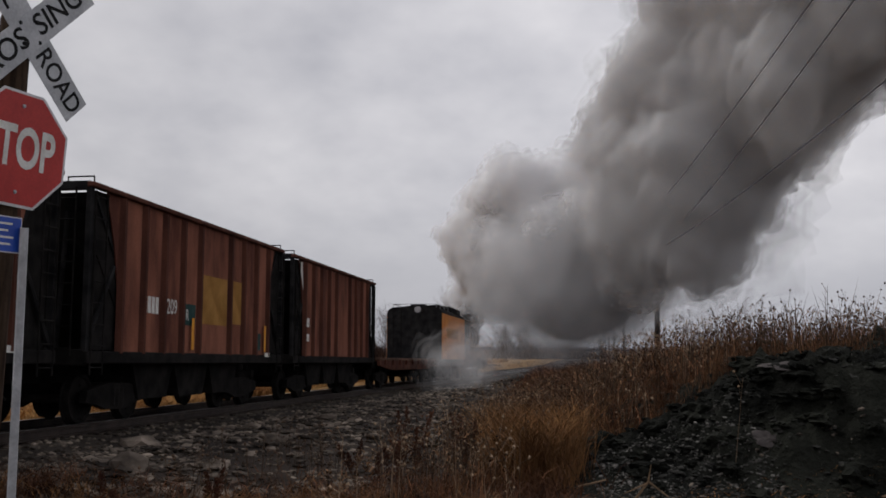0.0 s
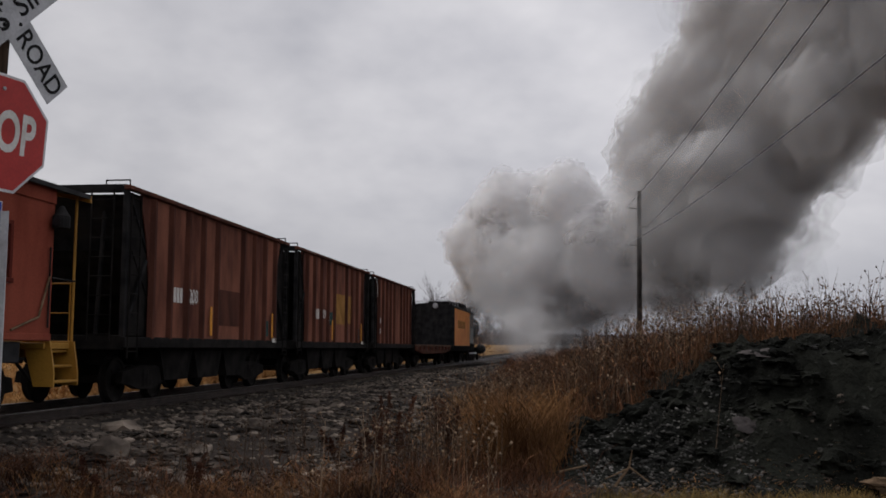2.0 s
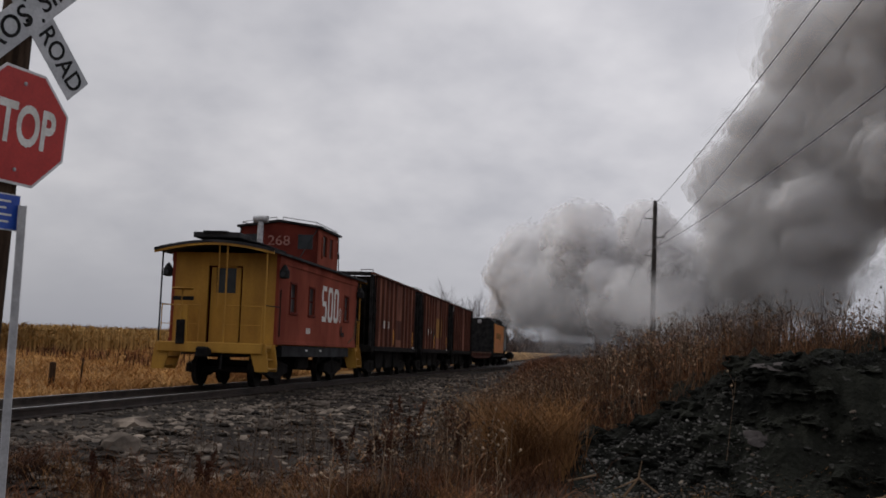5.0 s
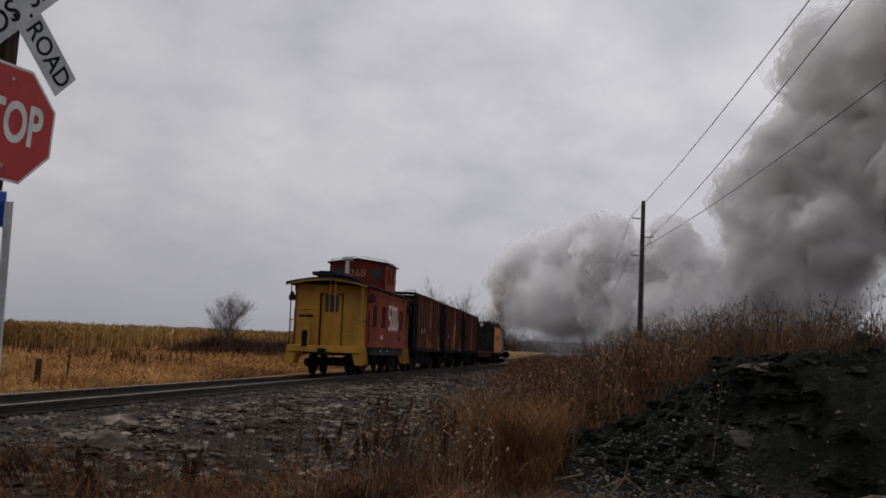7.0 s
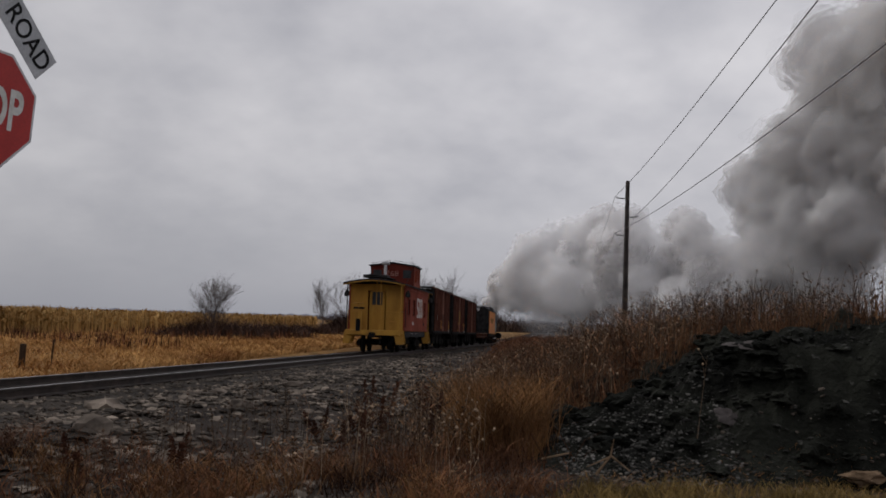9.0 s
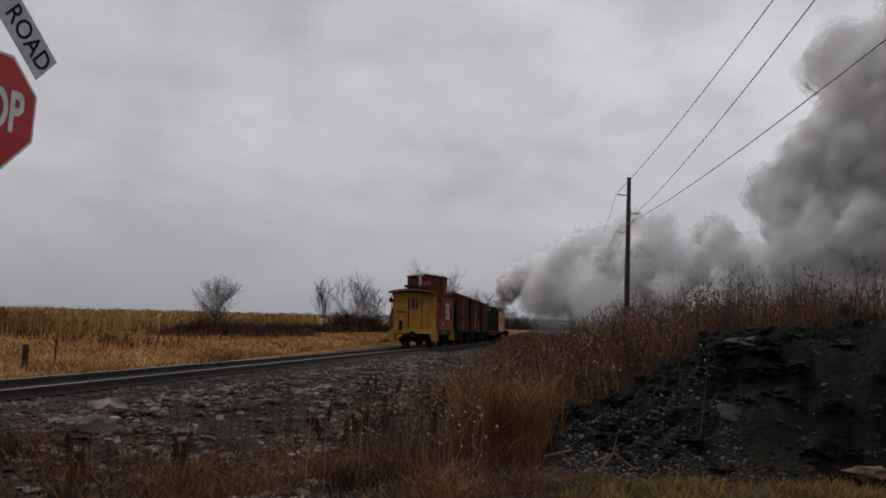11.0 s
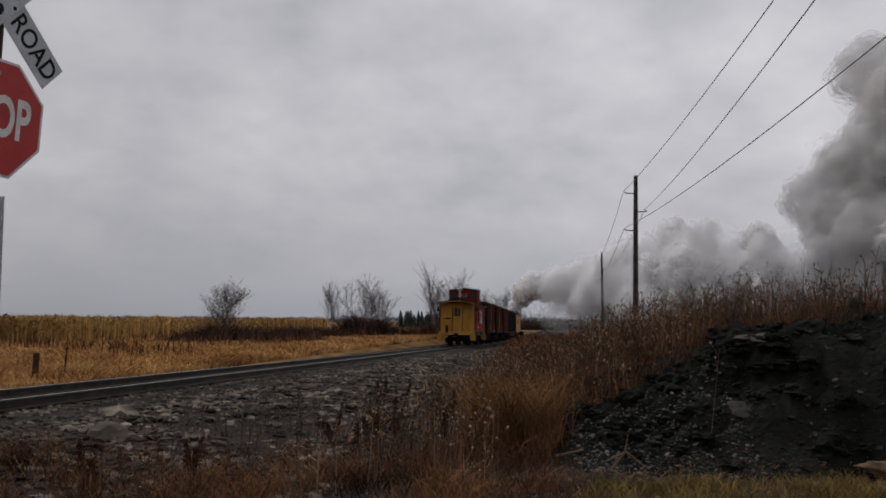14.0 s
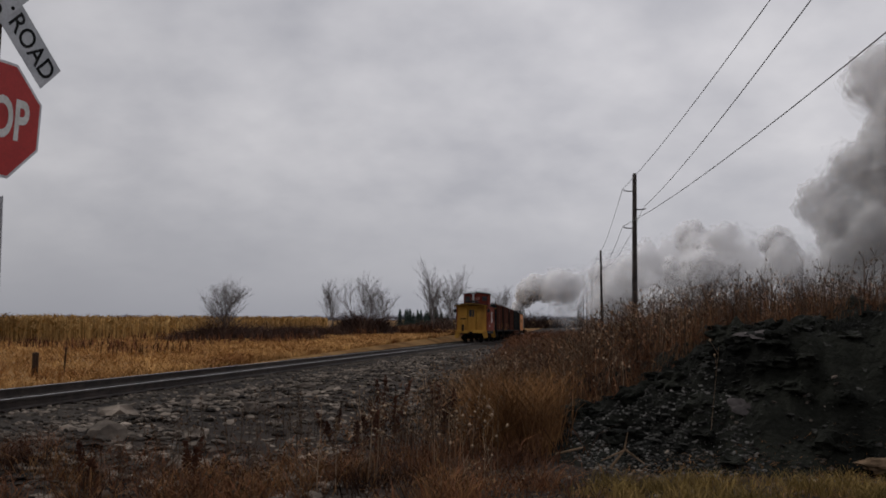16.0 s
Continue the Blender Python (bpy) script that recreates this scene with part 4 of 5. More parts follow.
    part("stake", Build().box(0, 0, 0.3, 0.16, 0.14, 0.75, 0.02), M["post_wood"], st)
    st.matrix_basis = pose(x, y, float(land_xy(x, y)), 3, 2, 15)
    st = thing("marker_stake", "thin dark stake in the golden grass", "stake")
    x, y = to_xy(29.5, -5.6)
    part("stake", Build().box(0, 0, 0.3, 0.05, 0.05, 0.95, 0.01), M["post_wood"], st)
    st.matrix_basis = pose(x, y, float(land_xy(x, y)), -2, 3, 15)


build_signs()


# ---------- power line along the track ----------
POLE_S, POLE_GAP, POLE_L = 52.4, 54.6, 12.35
FAR = 1.2  # the line stands this much farther off and taller
PINS = ((8.05 * FAR, -1), (7.12 * FAR, 1), (6.18 * FAR, -1))


NEAR_PINS = (0.02 * FAR, -0.61 * FAR, 1.05 * FAR)  # the line swings out behind the camera


def build_poles():
    base = thing("utility_pole", "dark slim timber utility pole with side pins", "utility pole", "poles along the railway")
    part("shaft", Build().turned([(0.19, -1.5), (0.18, 0), (0.15, 6), (0.12, 10.68), (0.096, 10.75)], n=14), M["pole_wood"], base, smooth=True)
    for z, side in PINS:
        b = Build().rod((side * 0.1, 0, z), (side * 0.6, 0, z + 0.03), 0.036, 0.03)
        arm = part("side_pin", b, M["pole_wood"], base)
        part("insulator", Build().turned([(0.03, 0), (0.055, 0.03), (0.03, 0.06), (0.05, 0.09), (0.02, 0.12)], n=10), M["galv"], arm, at=pose(side * 0.62, 0, z + 0.01))
    spots = []
    for k in range(-2, 11):
        s = POLE_S + POLE_GAP * k
        x, y = to_xy(s, POLE_L + (1.5 if k < 0 else 0))
        z = float(land(s, POLE_L))
        x, y, z = x * FAR, y * FAR, 1.6 + FAR * (z - 1.6)
        m = pose(x, y, z, 0, (0.6, -0.5, 0.4)[k % 3], -HEAD)
        spots.append((x, y, z, k))
        if k == -2:
            base.matrix_basis = m
        else:
            copy_thing(base, m)
    for i in range(3):
        z0, side = PINS[i]
        w = thing("power_line", "thin sagging power wire between poles", "wire", "wires of the power line")
        b = Build()
        for (xa, ya, za, ka), (xb, yb, zb, kb) in zip(spots[:5], spots[1:6]):
            oa, ob = (NEAR_PINS[i] if k < 0 else side * 0.62 for k in (ka, kb))
            a, c = Vector((xa + oa * CS, ya - oa * SN, za + z0 + 0.14)), Vector((xb + ob * CS, yb - ob * SN, zb + z0 + 0.14))
            prev = a
            for k in range(1, 17):
                f = k / 16
                q = a.lerp(c, f) - Vector((0, 0, 4 * 0.66 * f * (1 - f)))
                b.rod(prev, q, 0.0135, n=5, caps=False)
                prev = q
        part("strand", b, M["wire"], w)


build_poles()


# ---------- the train; each car: x to the right, y forward, z up from the rail top ----------
WHEELS = []


def truck(parent, y, base=1.7, r=0.42):
    """A two-axle truck: side frames, bolster, journal boxes, spinning wheelsets."""
    b = Build()
    for sd in (-1, 1):
        b.plate([(-base / 2 - 0.25, 0.36), (-base / 2 - 0.2, 0.56), (-0.4, 0.66), (0.4, 0.66), (base / 2 + 0.2, 0.56), (base / 2 + 0.25, 0.36), (base / 2 - 0.1, 0.32), (0.35, 0.22), (-0.35, 0.22), (-base / 2 + 0.1, 0.32)], "x", sd * 0.98 - 0.06, sd * 0.98 + 0.06)
        for k in (-0.16, 0.0, 0.16):
            b.rod((sd * 0.98, k, 0.28), (sd * 0.98, k, 0.58), 0.09, n=8)
    b.box(0, 0, 0.55, 1.95, 0.4, 0.24, 0.03)
    t = part("truck", b, M["under"], parent, at=pose(0, y, 0))
    for e in (-1, 1):
        w = Build()
        for sd in (-1, 1):
            w.turned([(r + 0.03, sd * 0.68), (r + 0.025, sd * 0.70), (r, sd * 0.715), (r - 0.01, sd * 0.82), (r - 0.06, sd * 0.82), (r - 0.08, sd * 0.79), (0.12, sd * 0.77), (0.10, sd * 0.86)], "x", n=20)
        w.rod((-0.95, 0, 0), (0.95, 0, 0), 0.075, n=10)
        for q in range(4):
            w.box(0.805, 0.22 * math.cos(q * 1.571), 0.22 * math.sin(q * 1.571), 0.02, 0.06, 0.06, 0.01)
        ws = part("wheelset", w, M["under"], t, "dark steel wheels with a worn rim", at=pose(0, e * base / 2, r))
        WHEELS.append((ws, e * base / 2, r))
    return t


def coupler(parent, y, way):
    b = Build().box(0, y + way * 0.2, 0.87, 0.16, 0.5, 0.17, 0.03).box(0.05, y + way * 0.5, 0.87, 0.3, 0.22, 0.26, 0.05)
    b.rod((0.35, y, 0.8), (0.45, y + way * 0.35, 0.45), 0.03)
    part("coupler", b, M["under"], parent)


def ladder(parent, x, y, z0, z1, w=0.42, along="x", mat="under"):
    """Two stiles and rungs."""
    b = Build()
    d = Vector((1, 0, 0)) if along == "x" else Vector((0, 1, 0))
    o = Vector((x, y, 0))
    for k in (-1, 1):
        b.rod(o + d * k * w / 2 + Vector((0, 0, z0)), o + d * k * w / 2 + Vector((0, 0, z1)), 0.018, n=6)
    z = z0 + 0.12
    while z < z1:
        b.rod(o - d * w / 2 + Vector((0, 0, z)), o + d * w / 2 + Vector((0, 0, z)), 0.013, n=6)
        z += 0.34
    return part("ladder", b, M[mat], parent)


def decal(parent, name, sy, sz, y, z, x, mat, label=""):
    return part(name, Build().box(0, 0, 0, 0.006, sy, sz, 0.001), M[mat], parent, label, at=pose(x, y, z))


def side_text(parent, text, size, y, z, x, mat="lettering", squeeze=0.8):
    m = pose(x, y, z) @ pose(0, 0, 0, 90, 0, 90)
    return part("lettering", text_mesh(text, size, M[mat], 0.002, squeeze), None, parent, at=m)


def hopper(label, number, style):
    h = thing("hopper_car", label, "hopper car", "open hopper cars")
    L, W, Z0, Z1 = 10.0, 2.86, 1.12, 3.85
    x = W / 2
    for sd in (-1, 1):
        body = part("side_sheet", Build().plate([(0.62, Z1 - 0.05), (0.95, 2.9), (1.1, 2.2), (1.1, Z0 + 0.05), (L - 1.1, Z0 + 0.05), (L - 1.1, 2.2), (L - 0.95, 2.9), (L - 0.62, Z1 - 0.05)], "x", sd * (x - 0.075), sd * (x - 0.055)), M["hopper"], h, "brown painted side sheet")
        part("top_chord", Build().box(sd * (x - 0.03), L / 2, Z1 - 0.01, 0.13, L, 0.085, 0.015), M["hopper_dark"], h)
        part("side_sill", Build().box(sd * (x - 0.05), L / 2, Z0 - 0.02, 0.14, L, 0.2, 0.015), M["under"], h)
        for k in (0, 1, 2, 3, 4, 6, 7, 8, 9):
            y = 1.15 + k * (L - 2.3) / 9
            b = Build().plate([(sd * (x - 0.06), y - 0.085), (sd * (x + 0.03), y - 0.04), (sd * (x + 0.03), y + 0.04), (sd * (x - 0.06), y + 0.085)], "z", Z0 + 0.05, Z1 - 0.07)
            part("rib", b, M["hopper_dark"], h)
        for e in (0, 1):
            y = 0.06 if e == 0 else L - 0.06
            part("corner_post", Build().box(sd * (x - 0.06), y, (Z0 + Z1) / 2, 0.1, 0.1, Z1 - Z0 - 0.1, 0.012), M["black"], h)
            part("diagonal_brace", Build().rod((sd * (x - 0.06), y, Z0 + 0.1), (sd * (x - 0.06), abs(y - 1.0) if e == 0 else y - 0.9, 2.6), 0.04, n=6), M["black"], h)
    for e, q in ((0, 1), (1, -1)):
        y = lambda v: v if e == 0 else L - v
        part("slope_sheet", Build().plate([(y(0.25), Z1 - 0.1), (y(0.33), Z1 - 0.1), (y(2.3), 1.25), (y(2.2), 1.2)], "x", -x + 0.08, x - 0.08), M["black"], h, "dark inclined end sheet")
        # dark sheets added behind the open end bays, standing in for their shade
        for sd in (-1, 1):
            part("end_panel", Build().plate([(y(0.14), Z0 + 0.1), (y(1.2), Z0 + 0.1), (y(1.2), Z1 - 0.06), (y(0.14), Z1 - 0.06)], "x", sd * (x - 0.13), sd * (x - 0.11)), M["under"], h, "dark sheet added to fill the shaded open end bay")
        part("end_sill", Build().box(0, y(0.08), Z0 - 0.02, W - 0.1, 0.16, 0.26, 0.015), M["under"], h)
        part("end_chord", Build().box(0, y(0.08), Z1 - 0.02, W - 0.1, 0.12, 0.14, 0.012), M["black"], h)
        part("end_platform", Build().box(0, y(0.55), Z0 + 0.02, W - 0.3, 0.9, 0.05, 0.01), M["under"], h)
        ladder(h, 0.95 * q, y(0.0), Z0, Z1 - 0.05)
        ladder(h, q * 0 + x + 0.02, y(0.3), Z0 - 0.3, Z1 - 0.1, 0.4, "y")
        for k in (-0.75, 0.75):
            part("end_stiffener", Build().rod((k, y(0.3), Z0), (k, y(0.5), Z1 - 0.3), 0.045, n=6), M["black"], h)
    # hopper bays under the sill
    for k in range(3):
        yc = 3.2 + k * 1.8
        part("discharge_bay", Build().plate([(yc - 0.92, 1.1), (yc + 0.92, 1.1), (yc + 0.6, 0.36), (yc - 0.6, 0.36)], "x", -1.1, 1.1), M["under"], h)
    part("centre_sill", Build().box(0, L / 2, 0.85, 0.4, L, 0.35, 0.02), M["under"], h)
    part("brake_cylinder", Build().rod((0.7, 2.4, 0.75), (0.7, 3.1, 0.75), 0.17, n=14), M["under"], h)
    part("air_tank", Build().box(-0.6, 7.3, 0.72, 0.5, 0.9, 0.35, 0.05), M["under"], h)
    part("brake_rod", Build().rod((0.55, 0.9, 0.5), (0.55, L - 0.9, 0.5), 0.03, n=6), M["under"], h)
    part("coal_load_floor", Build().plate([(0.4, 2.75), (L - 0.4, 2.75), (L - 1.8, 1.15), (1.8, 1.15)], "x", -x + 0.09, x - 0.09), M["under"], h)
    for y in (0.15, L - 0.15):
        part("grab_iron", Build().rod((x - 0.5, y, Z1), (x - 0.5, y, Z1 + 0.14), 0.014, n=6).rod((x - 0.05, y, Z1), (x - 0.05, y, Z1 + 0.14), 0.014, n=6).rod((x - 0.5, y, Z1 + 0.14), (x - 0.05, y, Z1 + 0.14), 0.014, n=6), M["under"], h)
    bw = Build().turned([(0.02, 0), (0.28, 0.0), (0.3, 0.02), (0.28, 0.04), (0.02, 0.04)], "y", (-0.6, -0.06, 2.2), 18)
    part("brake_wheel", bw, M["under"], h)
    for y in (1.9, L - 1.9):
        truck(h, y)
    coupler(h, 0, -1), coupler(h, L, 1)
    f = x - 0.05
    if style < 2:
        for i in range(4):
            decal(h, "text_bar", 0.12, 0.3, 2.16 + i * 0.16, 2.05, f, "lettering")
        side_text(h, number, 0.40, 3.3, 2.05, f + 0.002)
    else:
        for k in (0, 1):
            decal(h, "text_bar", 0.42, 0.24 - 0.04 * k, 1.5, 2.12 - 0.42 * k, f, "lettering")
    if style == 1:
        decal(h, "teal_patch", 0.6, 0.42, 4.14, 1.95, f, "teal", "teal painted square")
        side_text(h, "R", 0.32, 4.02, 1.93, f + 0.006, squeeze=0.8)
        decal(h, "yellow_patch", 1.5, 1.0, 5.42, 2.3, f, "patch", "faded yellow paint patch")
        decal(h, "yellow_patch", 0.62, 0.95, 6.75, 2.33, f, "patch", "faded yellow paint patch")
    elif style == 0:
        side_text(h, "R", 0.34, 3.2, 2.0, f + 0.002)
        decal(h, "rust_patch", 1.5, 0.8, 5.42, 1.9, f, "hopper_dark", "darker repainted patch")
    if style < 2:
        for y in (4.2, 8.6):
            decal(h, "yellow_bar", 0.12, 0.62, y, 1.58, x + 0.01, "bar_yellow", "bright yellow marker bar")
        decal(h, "stencil_plate", 0.3, 0.4, 8.3, 1.5, f, "teal")
        decal(h, "white_tag", 0.35, 0.1, 8.75, 1.2, x + 0.025, "lettering")
    else:
        part("white_streak", Build().plate([(0.65, 3.75), (0.95, 3.75), (1.05, 3.0)], "x", f, f + 0.004), M["lettering"], h, "white paint splash")
    return h


def caboose():
    c = thing("caboose", "red wooden caboose with yellow ends and black roof", "caboose")
    L, x, Z0, ZE = 8.7, 1.43, 1.1, 3.42

    def win(x0, y, z, w, h, parent_name="window"):
        fr = Build()
        fr.box(x0, y, z + h / 2 + 0.03, 0.05, w + 0.14, 0.06, 0.008).box(x0, y, z - h / 2 - 0.04, 0.09, w + 0.18, 0.07, 0.01)
        fr.box(x0, y - w / 2 - 0.035, z, 0.05, 0.07, h, 0.008).box(x0, y + w / 2 + 0.035, z, 0.05, 0.07, h, 0.008)
        o = part("window", fr, M["caboose_dark"], c, "dark framed window")
        part("pane", Build().box(x0 - 0.045, y, z, 0.012, w, h, 0.002), M["window_glass"], o)
        part("sash_bar", Build().box(x0 - 0.03, y, z, 0.02, w, 0.035, 0.004), M["caboose_dark"], o)

    # side walls pierced by windows, built of boards between the openings
    wins = [(1.3, 0.52), (3.1, 0.52), (7.25, 0.52)]
    zb, zt = 1.98, 2.72
    for sd in (-1, 1):
        b = Build()
        ys = [0.0] + [v for y, w in wins for v in (y - w / 2, y + w / 2)] + [L]
        zs = [Z0, zb, zt, ZE]
        for xx in (sd * x, sd * (x - 0.08)):
            b.v += [(xx, yy, zz) for yy in ys for zz in zs]
        n = len(ys) * 4
        holes = {(2 * k + 1, 1) for k in range(len(wins))}
        cells = {(i, j) for i in range(len(ys) - 1) for j in range(3)} - holes
        for i, j in cells:
            q = (i * 4 + j, i * 4 + 4 + j, i * 4 + 5 + j, i * 4 + 1 + j)
            b.f += [q, tuple(k + n for k in q[::-1])]
            for (di, dj), (p, r) in (((-1, 0), (q[3], q[0])), ((1, 0), (q[1], q[2])), ((0, -1), (q[0], q[1])), ((0, 1), (q[2], q[3]))):
                if (i + di, j + dj) not in cells:
                    b.f.append((p, r, r + n, p + n))
        part("side_wall", b, M["caboose_red"], c, "faded red side wall")
        part("letter_board", Build().box(sd * (x + 0.012), L / 2, ZE - 0.13, 0.03, L, 0.24, 0.006), M["caboose_red"], c)
        part("belt_rail", Build().box(sd * (x + 0.01), L / 2, Z0 + 0.06, 0.03, L, 0.1, 0.006), M["caboose_red"], c)
        part("frame_sill", Build().box(sd * (x - 0.12), L / 2, 0.94, 0.14, L - 1.4, 0.3, 0.015), M["roof"], c, "dark grey frame sill")
        for y, w in wins:
            win(sd * x if sd > 0 else -x, y, (zb + zt) / 2, w, zt - zb)
    # ends: yellow wall with a door, platform, steps, rails, posts
    for e in (0, 1):
        def Y(v):
            return v if e == 0 else L - v

        q = 1 if e == 0 else -1
        b = Build()
        b.box(-0.93, Y(0.05), (Z0 + ZE) / 2, 0.94, 0.08, ZE - Z0, 0.004).box(0.93, Y(0.05), (Z0 + ZE) / 2, 0.94, 0.08, ZE - Z0, 0.004).box(0, Y(0.05), 3.25, 0.92, 0.08, 0.34, 0.004)
        part("end_wall", b, M["caboose_yellow"], c, "grimy yellow end wall")
        door = part("end_door", Build().box(0, Y(0.1), 1.74, 0.8, 0.05, 1.28, 0.01).box(-0.33, Y(0.1), 2.71, 0.14, 0.05, 0.66, 0.01).box(0.33, Y(0.1), 2.71, 0.14, 0.05, 0.66, 0.01).box(0, Y(0.1), 3.08, 0.52, 0.05, 0.1, 0.01), M["caboose_yellow"], c, "yellow end door with a dark window")
        part("pane", Build().box(0, Y(0.12), 2.7, 0.54, 0.012, 0.66, 0.002), M["window_glass"], door)
        part("platform_deck", Build().box(0, Y(-0.42), Z0 - 0.07, 2.7, 0.85, 0.1, 0.012), M["caboose_yellow"], c)
        part("end_beam", Build().box(0, Y(-0.83), Z0 - 0.12, 2.7, 0.14, 0.26, 0.02), M["caboose_yellow"], c)
        for sd in (-1, 1):
            st = Build()
            for yy in (-0.78, -0.06):
                st.plate([(sd * 1.42, Z0), (sd * 0.98, Z0), (sd * 1.18, 0.42), (sd * 1.5, 0.42), (sd * 1.5, 0.62)], "y", Y(yy) - 0.02, Y(yy) + 0.02)
            for k in range(3):
                st.box(sd * (1.18 + 0.1 * k), Y(-0.42), 0.95 - 0.23 * k, 0.26, 0.7, 0.04, 0.008)
            part("step", st, M["caboose_yellow"], c, "yellow boarding steps")
            part("corner_post", Build().rod((sd * 1.36, Y(-0.8), Z0), (sd * 1.36, Y(-0.8), ZE + 0.02), 0.022, n=8), M["caboose_yellow"] if sd > 0 else M["black"], c)
            part("grab_rail", Build().rod((sd * 1.46, Y(0.12), 1.3), (sd * 1.46, Y(0.12), 2.5), 0.016, n=6).rod((sd * 1.38, Y(-0.8), 2.05), (sd * 1.46, Y(0.05), 2.05), 0.014, n=6), M["black"], c)
            lamp = part("marker_lamp", Build().turned([(0.05, 0), (0.13, 0.02), (0.13, 0.2), (0.09, 0.25), (0.05, 0.33), (0.02, 0.36)], origin=(sd * 1.56, Y(0.03), 2.78), n=14), M["black"], c, "black marker lantern", smooth=False)
            part("lens", Build().turned([(0.07, 0), (0.06, 0.02), (0.02, 0.03)], "y", (sd * 1.56, Y(0.03) - 0.15, 2.89), 12), M["window_glass"], lamp)
            part("bracket", Build().rod((sd * 1.4, Y(0.03), 2.84), (sd * 1.56, Y(0.03), 2.84), 0.02, n=6), M["black"], lamp)
        for sx in (-1, 1):
            rail = Build()
            rail.rod((sx * 1.3, Y(-0.82), 2.02), (sx * 0.32, Y(-0.82), 2.02), 0.014, n=8)
            rail.rod((sx * 1.3, Y(-0.82), 1.55), (sx * 0.32, Y(-0.82), 1.55), 0.011, n=6)
            for k in (0.32, 1.3):
                rail.rod((sx * k, Y(-0.82), Z0), (sx * k, Y(-0.82), 2.02), 0.014, n=6)
            part("end_railing", rail, M["caboose_yellow"], c)
        part("roof_support", Build().rod((0.33, Y(-0.8), Z0), (0.33, Y(-0.8), ZE + 0.15), 0.022, n=6).rod((0.12, Y(-0.8), 2.0), (0.12, Y(-0.8), ZE + 0.15), 0.018, n=6), M["caboose_yellow"], c)
        if e == 0:
            bp = part("brake_stand", Build().box(-0.75, -0.84, 1.55, 0.3, 0.1, 0.95, 0.02).rod((-0.75, -0.9, 1.1), (-0.75, -0.9, 2.4), 0.025), M["caboose_yellow"], c)
            part("brake_wheel", Build().turned([(0.03, 0), (0.26, 0.0), (0.28, 0.02), (0.26, 0.04), (0.03, 0.04)], "z", (-0.75, -0.9, 2.4), 20), M["caboose_yellow"], bp)
            part("number_plate", Build().box(-0.72, -0.91, 2.18, 0.55, 0.02, 0.1, 0.004), M["black"], bp, "black plate")
            part("chain_box", Build().box(-0.75, -0.9, 1.35, 0.22, 0.06, 0.6, 0.01), M["under"], bp)
        coupler(c, -0.9 if e == 0 else L + 0.9, -q)
    # arched roof with overhang
    arch, n = [], 14
    for k in range(n + 1):
        u = -1 + 2 * k / n
        arch.append((u * 1.56, ZE + 0.02 + 0.22 * (1 - abs(u) ** 1.8)))
    low = [(a, b - 0.07) for a, b in arch[::-1]]
    part("roof", Build().plate(arch + low, "y", -0.92, L + 0.92), M["roof"], c, "black tarred roof")
    for e in (0.0, L):
        part("roof_end_fascia", Build().plate([(a, b - 0.02) for a, b in arch] + [(a, b - 0.13) for a, b in arch[::-1]], "y", (-0.9 if e == 0 else L + 0.86), (-0.86 if e == 0 else L + 0.9)), M["caboose_yellow"], c, "yellow roof fascia")
    part("roof_walk", Build().box(0, 1.6, ZE + 0.44, 0.62, 5.0, 0.04, 0.01).box(0, 7.9, ZE + 0.44, 0.62, 3.4, 0.04, 0.01).box(0, -0.3, ZE + 0.37, 1.2, 1.0, 0.14, 0.02), M["roof"], c)
    # cupola
    y0, y1, w, zt = 4.3, 6.75, 1.2, 4.62
    gable = [(-w, 3.35), (w, 3.35), (w, zt), (0, zt + 0.16), (-w, zt)]
    cup = part("cupola", Build().plate(gable, "y", y0, y0 + 0.06), M["caboose_dark"], c, "dark red lookout cupola")
    part("cupola_end", Build().plate(gable, "y", y1 - 0.06, y1), M["caboose_dark"], cup)
    for sd in (-1, 1):
        b = Build().box(sd * (w - 0.03), (y0 + y1) / 2, 3.6, 0.06, y1 - y0, 0.5, 0.004).box(sd * (w - 0.03), (y0 + y1) / 2, 4.54, 0.06, y1 - y0, 0.16, 0.004)
        for yy, ww in ((y0 + 0.3, 0.6), ((y0 + y1) / 2 + 0.05, 0.3), (y1 - 0.3, 0.6)):
            b.box(sd * (w - 0.03), yy, 4.15, 0.06, ww, 0.62, 0.004)
        part("cupola_side", b, M["caboose_red"], cup, "red cupola side with openings")
        for yy in (y0 + 0.83, y1 - 0.8):
            part("pane", Build().box(sd * (w - 0.06), yy, 4.15, 0.012, 0.5, 0.62, 0.002), M["window_glass"], cup)
        part("armrest", Build().rod((sd * (w + 0.02), y0 + 0.5, 3.75), (sd * (w + 0.05), y0 + 0.35, 4.4), 0.025, n=6), M["caboose_red"], cup)
    for yy in (y0 - 0.006, y1 + 0.006):
        for k in (-0.82, 0.82):
            part("pane", Build().box(k, yy, 4.2, 0.46, 0.014, 0.44, 0.003), M["window_glass"], cup)
    roofc = [(-w - 0.1, zt + 0.0), (0, zt + 0.18), (w + 0.1, zt + 0.0), (w + 0.1, zt + 0.06), (0, zt + 0.24), (-w - 0.1, zt + 0.06)]
    part("cupola_roof", Build().plate(roofc, "y", y0 - 0.1, y1 + 0.1), M["roof"], cup)
    rl = Build()
    for sd in (-1, 1):
        a = [(sd * 0.1, y0, zt + 0.32), (sd * (w - 0.05), y0, zt + 0.17), (sd * (w - 0.05), y1, zt + 0.17), (sd * 0.1, y1, zt + 0.32)]
        for p, r in zip(a, a[1:]):
            rl.rod(p, r, 0.014, n=6)
